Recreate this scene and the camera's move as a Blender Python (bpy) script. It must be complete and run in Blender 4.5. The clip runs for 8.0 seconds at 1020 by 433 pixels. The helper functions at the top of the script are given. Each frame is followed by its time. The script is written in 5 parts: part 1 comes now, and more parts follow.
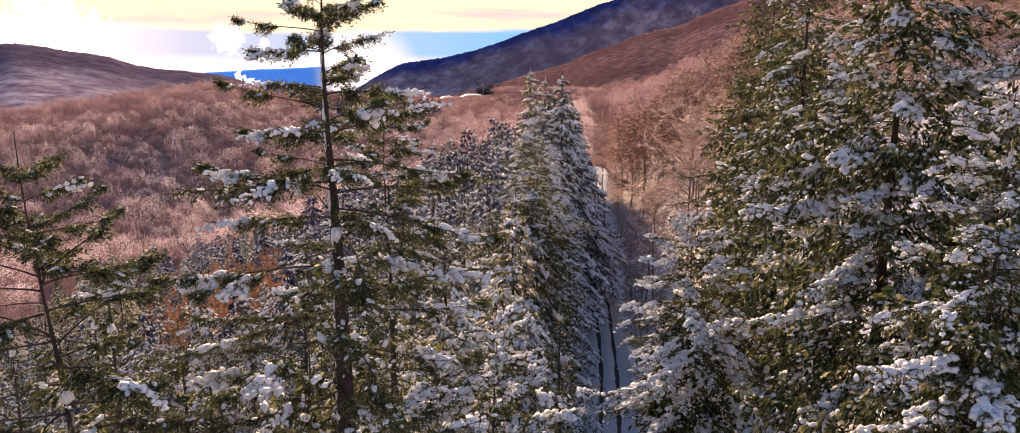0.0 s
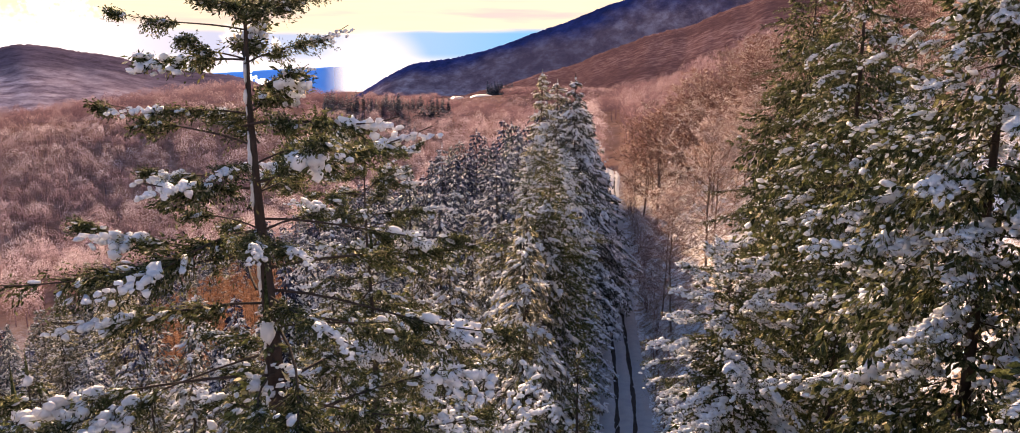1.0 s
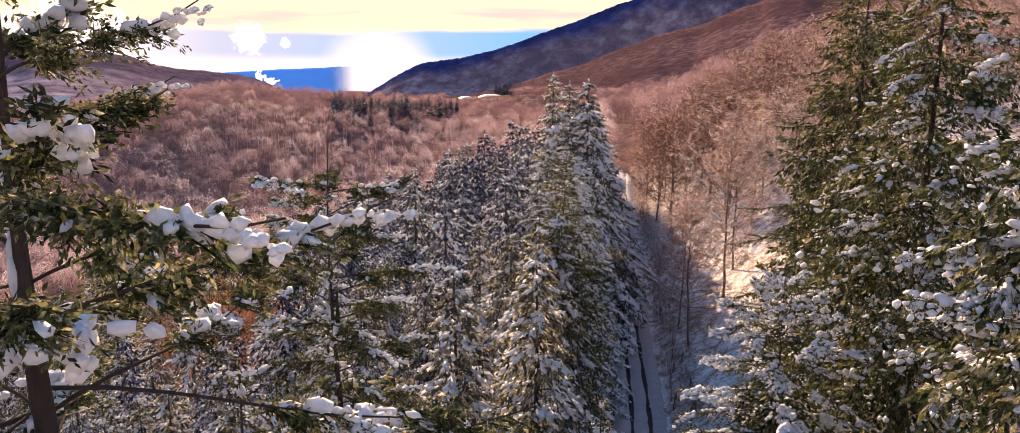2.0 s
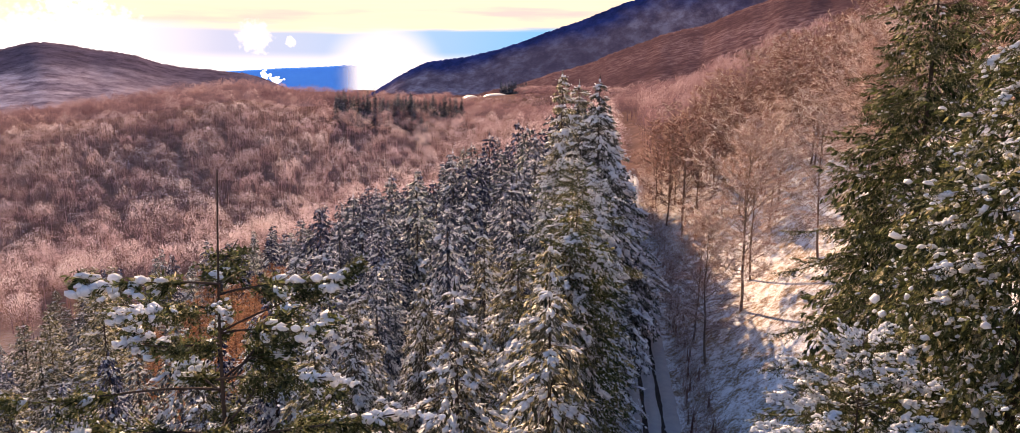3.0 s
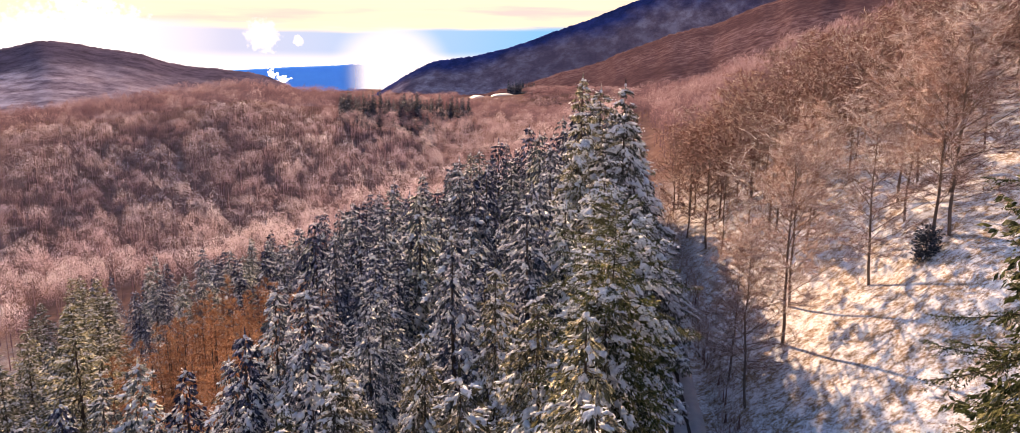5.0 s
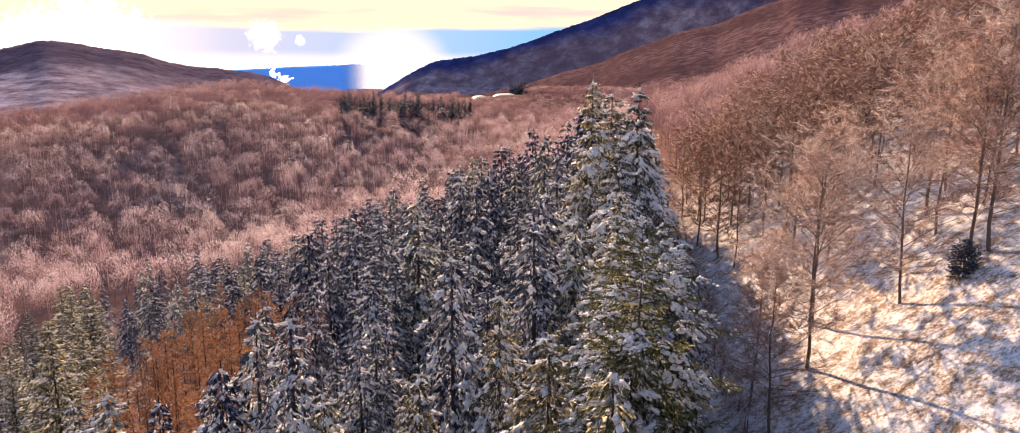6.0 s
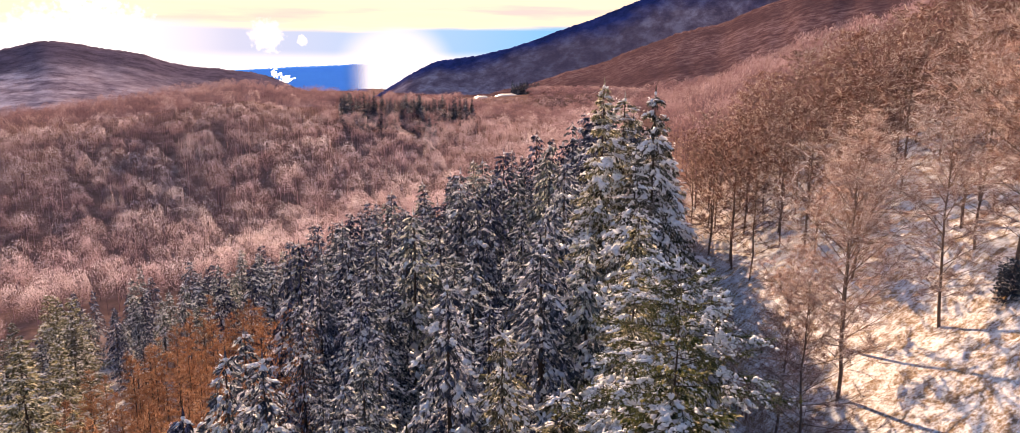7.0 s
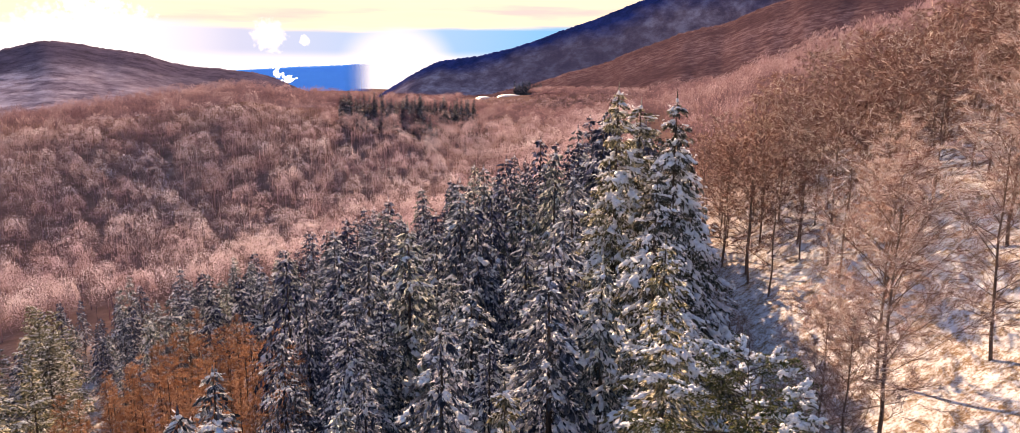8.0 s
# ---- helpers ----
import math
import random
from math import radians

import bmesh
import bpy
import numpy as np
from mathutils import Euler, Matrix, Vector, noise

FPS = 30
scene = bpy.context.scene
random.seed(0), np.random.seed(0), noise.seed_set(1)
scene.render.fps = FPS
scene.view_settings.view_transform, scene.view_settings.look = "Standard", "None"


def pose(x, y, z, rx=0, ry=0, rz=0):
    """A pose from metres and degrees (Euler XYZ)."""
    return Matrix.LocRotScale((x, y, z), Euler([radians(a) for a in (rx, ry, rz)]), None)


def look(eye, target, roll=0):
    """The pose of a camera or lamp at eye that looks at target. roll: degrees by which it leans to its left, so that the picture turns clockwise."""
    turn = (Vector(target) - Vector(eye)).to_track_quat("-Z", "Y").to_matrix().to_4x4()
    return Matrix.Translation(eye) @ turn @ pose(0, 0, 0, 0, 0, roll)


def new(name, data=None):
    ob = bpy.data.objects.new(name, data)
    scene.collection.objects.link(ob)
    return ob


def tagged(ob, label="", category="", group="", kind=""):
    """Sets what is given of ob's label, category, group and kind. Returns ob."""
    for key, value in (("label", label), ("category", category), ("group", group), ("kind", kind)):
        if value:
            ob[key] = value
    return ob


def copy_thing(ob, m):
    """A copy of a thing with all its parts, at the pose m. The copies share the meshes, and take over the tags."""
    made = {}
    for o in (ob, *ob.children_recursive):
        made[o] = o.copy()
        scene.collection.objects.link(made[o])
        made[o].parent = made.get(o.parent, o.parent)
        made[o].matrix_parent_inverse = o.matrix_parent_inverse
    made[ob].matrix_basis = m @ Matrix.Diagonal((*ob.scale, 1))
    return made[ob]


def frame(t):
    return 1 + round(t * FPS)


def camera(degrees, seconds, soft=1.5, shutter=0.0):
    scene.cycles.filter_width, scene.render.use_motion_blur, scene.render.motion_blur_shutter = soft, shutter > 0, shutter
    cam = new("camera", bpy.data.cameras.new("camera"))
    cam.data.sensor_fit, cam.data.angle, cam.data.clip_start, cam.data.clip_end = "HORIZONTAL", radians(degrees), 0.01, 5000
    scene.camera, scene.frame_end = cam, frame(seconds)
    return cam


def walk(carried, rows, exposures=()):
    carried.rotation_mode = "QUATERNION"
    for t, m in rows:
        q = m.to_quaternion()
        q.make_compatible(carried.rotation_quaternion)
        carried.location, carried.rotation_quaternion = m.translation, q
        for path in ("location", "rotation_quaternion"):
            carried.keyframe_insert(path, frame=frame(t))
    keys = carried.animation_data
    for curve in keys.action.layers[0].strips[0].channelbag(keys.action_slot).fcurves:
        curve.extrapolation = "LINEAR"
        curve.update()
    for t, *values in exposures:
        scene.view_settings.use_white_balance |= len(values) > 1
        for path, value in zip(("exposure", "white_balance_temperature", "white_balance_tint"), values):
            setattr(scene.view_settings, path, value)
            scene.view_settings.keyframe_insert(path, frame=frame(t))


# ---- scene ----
cam = camera(69.2, 8.0, soft=0.85)
METRES, EYE, TILT, LEAN, TURN = 40.0, 25.0, -10.6, 0.0, 0.0
ROWS = [
    (0.0, 0.0, 0.0, 0.0, -0.0, 0.0, -0.0),
    (0.5, -0.0006, 0.0451, 0.0117, 0.27, 0.01, -0.02),
    (1.0, -0.0019, 0.0961, 0.0235, 0.76, 0.02, -0.13),
    (1.5, -0.0041, 0.1446, 0.0345, 1.13, 0.02, -0.24),
    (3.0, -0.0143, 0.3082, 0.071, 1.75, -0.08, -0.46),
    (3.5, -0.0184, 0.3642, 0.0826, 1.91, -0.08, -0.54),
    (4.0, -0.0245, 0.424, 0.0966, 2.05, -0.09, -0.57),
    (4.5, -0.031, 0.4778, 0.1104, 2.17, -0.12, -0.61),
    (6.0, -0.0501, 0.6645, 0.1569, 2.38, -0.16, -0.67),
    (6.5, -0.0547, 0.7322, 0.1727, 2.45, -0.17, -0.64),
    (7.0, -0.0593, 0.8089, 0.1909, 2.54, -0.18, -0.65),
    (7.5, -0.0635, 0.8841, 0.2094, 2.62, -0.19, -0.66),
    (8.0, -0.0689, 0.9704, 0.2297, 2.7, -0.18, -0.71),
]
walk(cam, [(t, pose(0, 0, EYE, TILT, LEAN, TURN) @ pose(METRES * x, METRES * y, METRES * z, 90 + pitch, roll, yaw)) for t, x, y, z, yaw, pitch, roll in ROWS],
     exposures=[(0.0, 1.44, 7020, 25), (8.0, 1.44, 7020, 25)])

# ---------------------------------------------------------------- light
SUN_BEARING, SUN_HEIGHT = -12.0, 18.0      # degrees to the right of +y, degrees above the horizon


def lit_sky():
    world = bpy.data.worlds.new("winter_sky")
    scene.world = world
    world.use_nodes = True
    nt = world.node_tree
    nt.nodes.clear()
    n, k = nt.nodes.new, nt.links.new
    sky = n("ShaderNodeTexSky")
    sky.sky_type, sky.sun_disc = "NISHITA", False
    sky.sun_elevation, sky.sun_rotation = radians(SUN_HEIGHT), radians(SUN_BEARING)
    sky.air_density, sky.dust_density, sky.ozone_density = 1.2, 0.1, 4.0
    clear = n("ShaderNodeBackground")
    clear.inputs["Strength"].default_value = 0.10
    k(sky.outputs[0], clear.inputs["Color"])
    # a thin deck of cloud, in long streaks, with clear sky below it
    co = n("ShaderNodeTexCoord")
    sep = n("ShaderNodeSeparateXYZ")
    k(co.outputs["Generated"], sep.inputs[0])
    stretch = n("ShaderNodeMapping")
    stretch.inputs["Scale"].default_value = (3.0, 3.0, 34.0)
    k(co.outputs["Generated"], stretch.inputs["Vector"])
    streak = n("ShaderNodeTexNoise")
    streak.inputs["Scale"].default_value, streak.inputs["Detail"].default_value = 1.2, 6.0
    k(stretch.outputs[0], streak.inputs["Vector"])
    lift = n("ShaderNodeMath")
    lift.operation, lift.inputs[1].default_value = "MULTIPLY_ADD", 0.03
    k(streak.outputs["Fac"], lift.inputs[0])
    k(sep.outputs["Z"], lift.inputs[2])
    deck = n("ShaderNodeMapRange")
    deck.interpolation_type = "SMOOTHSTEP"
    for i, v in ((1, 0.072), (2, 0.080), (3, 0.0), (4, 1.0)):
        deck.inputs[i].default_value = v
    k(lift.outputs[0], deck.inputs[0])
    thin = n("ShaderNodeMapRange")
    for i, v in ((1, 0.3), (2, 0.62), (3, 0.75), (4, 1.0)):
        thin.inputs[i].default_value = v
    k(streak.outputs["Fac"], thin.inputs[0])
    top = n("ShaderNodeMapRange")
    top.interpolation_type = "SMOOTHSTEP"
    for i, v in ((1, 0.16), (2, 0.34), (3, 1.0), (4, 0.0)):
        top.inputs[i].default_value = v
    k(lift.outputs[0], top.inputs[0])
    edge = n("ShaderNodeMath")
    edge.operation = "MULTIPLY"
    k(deck.outputs[0], edge.inputs[0])
    k(top.outputs[0], edge.inputs[1])
    both = n("ShaderNodeMath")
    both.operation = "MULTIPLY"
    k(edge.outputs[0], both.inputs[0])
    k(thin.outputs[0], both.inputs[1])
    tone = n("ShaderNodeValToRGB")
    tone.color_ramp.elements[0].color, tone.color_ramp.elements[0].position = (0.58, 0.44, 0.33, 1), 0.36
    tone.color_ramp.elements[1].color, tone.color_ramp.elements[1].position = (0.72, 0.62, 0.38, 1), 0.5
    k(streak.outputs["Fac"], tone.inputs[0])
    cloud = n("ShaderNodeBackground")
    cloud.inputs["Strength"].default_value = 0.72
    k(tone.outputs[0], cloud.inputs["Color"])
    # the clear strip under the deck: blue, whitened towards the left, at the horizon and round the low sun's glare
    def facing(bearing, height):
        d = n("ShaderNodeVectorMath")
        d.operation = "DOT_PRODUCT"
        h = math.cos(radians(height))
        d.inputs[1].default_value = (math.sin(radians(bearing)) * h, math.cos(radians(bearing)) * h, math.sin(radians(height)))
        k(co.outputs["Generated"], d.inputs[0])
        return d.outputs["Value"]

    def whiten(base, value, stops):
        ramp = n("ShaderNodeMapRange")
        ramp.interpolation_type = "SMOOTHSTEP"
        for i, v in enumerate(stops):
            ramp.inputs[i + 1].default_value = v
        k(value, ramp.inputs[0])
        mx = n("ShaderNodeMix")
        mx.data_type = "RGBA"
        k(ramp.outputs[0], mx.inputs[0])
        k(base, mx.inputs[6])
        mx.inputs[7].default_value = (0.66, 0.64, 0.63, 1)
        return mx.outputs[2]

    blue = n("ShaderNodeValToRGB")
    for el, (p, c) in zip(blue.color_ramp.elements, ((0.76, (0.13, 0.35, 0.57, 1)), (0.985, (0.62, 0.60, 0.59, 1)))):
        el.position, el.color = p, c
    for p, c in ((0.87, (0.25, 0.39, 0.55, 1)), (0.955, (0.38, 0.42, 0.52, 1))):
        blue.color_ramp.elements.new(p).color = c
    k(facing(-40, 3), blue.inputs[0])
    pale = whiten(blue.outputs[0], sep.outputs["Z"], (0.014, 0.033, 0.95, 0.0))
    pale = whiten(pale, facing(-11.2, -0.2), (0.9962, 0.99998, 0.0, 1.0))
    strip = n("ShaderNodeBackground")
    strip.inputs["Strength"].default_value = 0.70
    k(pale, strip.inputs["Color"])
    low = n("ShaderNodeMapRange")
    low.interpolation_type = "SMOOTHSTEP"
    for i, v in ((1, 0.10), (2, 0.22), (3, 1.0), (4, 0.0)):
        low.inputs[i].default_value = v
    k(sep.outputs["Z"], low.inputs[0])
    under = n("ShaderNodeMixShader")
    k(low.outputs[0], under.inputs[0])
    k(clear.outputs[0], under.inputs[1])
    k(strip.outputs[0], under.inputs[2])
    # white cumulus before the strip and the deck's lower edge
    puff = n("ShaderNodeTexNoise")
    puff.inputs["Scale"].default_value, puff.inputs["Detail"].default_value = 150.0, 5.0
    k(co.outputs["Generated"], puff.inputs["Vector"])

    def cumulus(under, bearing, height, radius, ragged):
        wide = 1 - math.cos(radians(radius))
        edge = n("ShaderNodeMath")
        edge.operation, edge.inputs[1].default_value = "MULTIPLY_ADD", wide * ragged
        k(puff.outputs["Fac"], edge.inputs[0])
        k(facing(bearing, height), edge.inputs[2])
        fill = n("ShaderNodeMapRange")
        fill.interpolation_type = "SMOOTHSTEP"
        for i, v in ((1, 1 - 1.5 * wide + 0.5 * wide * ragged), (2, 1 - 0.2 * wide + 0.5 * wide * ragged), (3, 0.0), (4, 1.0)):
            fill.inputs[i].default_value = v
        k(edge.outputs[0], fill.inputs[0])
        over = n("ShaderNodeMixShader")
        k(fill.outputs[0], over.inputs[0])
        k(under, over.inputs[1])
        k(white.outputs[0], over.inputs[2])
        return over.outputs[0]

    white = n("ShaderNodeBackground")
    white.inputs["Color"].default_value, white.inputs["Strength"].default_value = (0.66, 0.64, 0.62, 1), 0.75
    mix = n("ShaderNodeMixShader")
    k(both.outputs[0], mix.inputs[0])
    k(under.outputs[0], mix.inputs[1])
    k(cloud.outputs[0], mix.inputs[2])
    out = n("ShaderNodeOutputWorld")
    clouds = mix.outputs[0]
    for where in ((-20.4, 2.75, 1.1, 3.0), (-17.9, 2.45, 0.34, 4.0), (-31.4, 3.7, 1.9, 5.0), (-30.0, 2.4, 2.2, 4.0), (-34.0, 1.6, 2.6, 3.0)):
        clouds = cumulus(clouds, *where)
    k(clouds, out.inputs["Surface"])


lit_sky()
sun = new("sun", bpy.data.lights.new("sun", "SUN"))
sun.data.energy, sun.data.angle, sun.data.color = 5.0, radians(0.5), (1.0, 0.76, 0.47)
_b, _h = radians(SUN_BEARING), radians(SUN_HEIGHT)
sun.matrix_world = look((0, 0, 300), Vector((0, 0, 300)) - Vector((math.sin(_b) * math.cos(_h), math.cos(_b) * math.cos(_h), math.sin(_h))))


# ---------------------------------------------------------------- materials
def base_nodes(name, roughness=0.8):
    m = bpy.data.materials.new(name)
    m.use_nodes = True
    nt = m.node_tree
    bsdf = nt.nodes["Principled BSDF"]
    bsdf.inputs["Roughness"].default_value = roughness
    bsdf.inputs["Specular IOR Level"].default_value = 0.05
    return m, nt, bsdf


def noise_node(nt, vector, scale, detail=4.0, rough=0.55):
    t = nt.nodes.new("ShaderNodeTexNoise")
    t.inputs["Scale"].default_value, t.inputs["Detail"].default_value, t.inputs["Roughness"].default_value = scale, detail, rough
    nt.links.new(vector, t.inputs["Vector"])
    return t.outputs["Fac"]


def ramp_node(nt, value, stops):
    r = nt.nodes.new("ShaderNodeValToRGB")
    e = r.color_ramp.elements
    while len(e) < len(stops):
        e.new(0.5)
    for el, (p, c) in zip(e, stops):
        el.position, el.color = p, (*c, 1)
    nt.links.new(value, r.inputs[0])
    return r.outputs[0]


def mix_node(nt, fac, a, b, mode="MIX"):
    x = nt.nodes.new("ShaderNodeMix")
    x.data_type, x.blend_type = "RGBA", mode
    for sock, v in ((x.inputs[0], fac), (x.inputs[6], a), (x.inputs[7], b)):
        if hasattr(v, "is_linked"):
            nt.links.new(v, sock)
        else:
            sock.default_value = v if isinstance(v, (int, float)) else (*v, 1)
    return x.outputs[2]


def bump_node(nt, bsdf, value, strength, distance):
    b = nt.nodes.new("ShaderNodeBump")
    b.inputs["Strength"].default_value, b.inputs["Distance"].default_value = strength, distance
    nt.links.new(value, b.inputs["Height"])
    nt.links.new(b.outputs[0], bsdf.inputs["Normal"])


def add_translucent(m, nt, bsdf, color, amount):
    tr = nt.nodes.new("ShaderNodeBsdfTranslucent")
    if hasattr(color, "is_linked"):
        nt.links.new(color, tr.inputs[0])
    else:
        tr.inputs[0].default_value = (*color, 1)
    mx = nt.nodes.new("ShaderNodeMixShader")
    mx.inputs[0].default_value = amount
    nt.links.new(bsdf.outputs[0], mx.inputs[1])
    nt.links.new(tr.outputs[0], mx.inputs[2])
    nt.links.new(mx.outputs[0], nt.nodes["Material Output"].inputs["Surface"])


def speckled(name, stops, patch=0.35, patch_tint=(0.6, 0.6, 0.6), translucent=0.0, rough=0.75, own_range=(0.72, 1.15), grain=0.0, cool=0.0):
    """Loose small pieces: each takes its own tone, and larger patches of the wood vary again."""
    m, nt, bsdf = base_nodes(name, rough)
    geo = nt.nodes.new("ShaderNodeNewGeometry")
    each = ramp_node(nt, geo.outputs["Random Per Island"], stops)
    if grain:
        speck = ramp_node(nt, noise_node(nt, geo.outputs["Position"], grain, 4.0, 0.8), [(0.36, (0.35, 0.36, 0.38)), (0.5, (0.95, 0.95, 0.95)), (0.62, (2.3, 2.3, 2.35))])
        each = mix_node(nt, 1.0, each, speck, "MULTIPLY")
    big = noise_node(nt, geo.outputs["Position"], patch, 3.0)
    fac = ramp_node(nt, big, [(0.38, (0, 0, 0)), (0.62, (1, 1, 1))])
    info = nt.nodes.new("ShaderNodeObjectInfo")
    lo, hi = own_range
    # cool: turns trees at random shade-blue or sun-warm in their own colour
    own = ramp_node(nt, info.outputs["Random"], [(0.0, (lo * (1 - cool), lo * (1 - 0.6 * cool), lo * (1 + cool))), (0.5, ((lo + hi) / 2,) * 3), (1.0, (hi, hi * 0.98, hi * (0.92 - cool)))])
    col = mix_node(nt, fac, each, mix_node(nt, 1.0, each, patch_tint, "MULTIPLY"))
    col = mix_node(nt, 1.0, col, own, "MULTIPLY")
    nt.links.new(col, bsdf.inputs["Base Color"])
    if translucent:
        add_translucent(m, nt, bsdf, col, translucent)
    return m


def frosted(name):
    """Bare crowns: brown twigs, paler where hoar sits on them; lit tops and shaded undersides are coloured in too."""
    m, nt, bsdf = base_nodes(name, 0.85)
    geo = nt.nodes.new("ShaderNodeNewGeometry")
    rime = nt.nodes.new("ShaderNodeAttribute")
    rime.attribute_name = "frost_and_shade"
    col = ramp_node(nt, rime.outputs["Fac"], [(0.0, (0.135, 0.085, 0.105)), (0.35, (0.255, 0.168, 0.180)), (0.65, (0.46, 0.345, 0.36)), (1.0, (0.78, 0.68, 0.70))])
    kind = noise_node(nt, geo.outputs["Position"], 0.022, 4.0, 0.85)
    col = mix_node(nt, ramp_node(nt, kind, [(0.42, (0, 0, 0)), (0.60, (0.85, 0.85, 0.85))]), col, mix_node(nt, 1.0, col, (0.62, 0.50, 0.56), "MULTIPLY"))
    nt.links.new(col, bsdf.inputs["Base Color"])
    add_translucent(m, nt, bsdf, col, 0.5)
    return m


def snow_material(name, patch=6.0, translucent=0.12, albedo=1.0, tint=(1.0, 1.0, 1.0)):
    m, nt, bsdf = base_nodes(name, 0.55)
    geo = nt.nodes.new("ShaderNodeNewGeometry")
    grain = noise_node(nt, geo.outputs["Position"], patch, 5.0)
    col = ramp_node(nt, grain, [(0.25, tuple(c * albedo * k for c, k in zip((0.68, 0.71, 0.78), tint))), (0.6, tuple(c * albedo * k for c, k in zip((0.86, 0.87, 0.90), tint)))])
    nt.links.new(col, bsdf.inputs["Base Color"])
    bump_node(nt, bsdf, noise_node(nt, geo.outputs["Position"], patch * 2.5, 4.0), 0.5, 0.05)
    if translucent:
        add_translucent(m, nt, bsdf, (0.85, 0.86, 0.9), translucent)
    return m


def bark_material(name, dark, light, scale=6.0):
    m, nt, bsdf = base_nodes(name, 0.9)
    co = nt.nodes.new("ShaderNodeTexCoord")
    mp = nt.nodes.new("ShaderNodeMapping")
    mp.inputs["Scale"].default_value = (1, 1, 0.25)
    nt.links.new(co.outputs["Object"], mp.inputs["Vector"])
    g = noise_node(nt, mp.outputs[0], scale, 6.0, 0.85)
    patch = noise_node(nt, co.outputs["Object"], 0.8, 2.0)
    col = mix_node(nt, patch, ramp_node(nt, g, [(0.3, dark), (0.7, light)]), dark)
    nt.links.new(col, bsdf.inputs["Base Color"])
    bump_node(nt, bsdf, g, 0.8, 0.03)
    return m


def ground_material():
    m, nt, bsdf = base_nodes("snow_and_leaf_litter", 0.9)
    bsdf.inputs["Specular IOR Level"].default_value = 0.0
    geo = nt.nodes.new("ShaderNodeNewGeometry")
    pos = geo.outputs["Position"]
    fine = noise_node(nt, pos, 3.0, 9.0, 0.85)
    mid = noise_node(nt, pos, 0.55, 7.0, 0.85)
    broad = noise_node(nt, pos, 0.05, 3.0)
    litter = ramp_node(nt, noise_node(nt, pos, 5.0, 5.0, 0.7), [(0.3, (0.13, 0.08, 0.045)), (0.55, (0.30, 0.20, 0.12)), (0.75, (0.48, 0.37, 0.25))])
    snow = ramp_node(nt, mid, [(0.3, (0.74, 0.75, 0.80)), (0.7, (0.88, 0.88, 0.90))])
    summed = nt.nodes.new("ShaderNodeMath")
    summed.operation = "ADD"
    nt.links.new(fine, summed.inputs[0])
    nt.links.new(mid, summed.inputs[1])
    cover = ramp_node(nt, summed.outputs[0], [(0.0, (0, 0, 0)), (0.92, (0, 0, 0)), (1.0, (1, 1, 1))])
    cover.node.color_ramp.elements[1].position = 0.455
    cover.node.color_ramp.elements[2].position = 0.538
    half = nt.nodes.new("ShaderNodeMath")
    half.operation, half.inputs[1].default_value = "MULTIPLY", 0.5
    nt.links.new(summed.outputs[0], half.inputs[0])
    nt.links.new(half.outputs[0], cover.node.inputs[0])
    near = mix_node(nt, cover, litter, snow)
    # the far slopes are wooded: bare crowns run together, with paler and darker stands
    woods = ramp_node(nt, noise_node(nt, pos, 0.16, 6.0, 0.75), [(0.3, (0.10, 0.055, 0.045)), (0.55, (0.21, 0.125, 0.10)), (0.75, (0.36, 0.26, 0.23))])
    woods = mix_node(nt, ramp_node(nt, broad, [(0.45, (0, 0, 0)), (0.62, (0.6, 0.6, 0.6))]), woods, (0.16, 0.10, 0.09))
    zone = nt.nodes.new("ShaderNodeAttribute")
    zone.attribute_name = "wooded"
    col = mix_node(nt, zone.outputs["Fac"], near, woods)
    nt.links.new(col, bsdf.inputs["Base Color"])
    bump_node(nt, bsdf, summed.outputs[0], 0.6, 0.12)
    return m


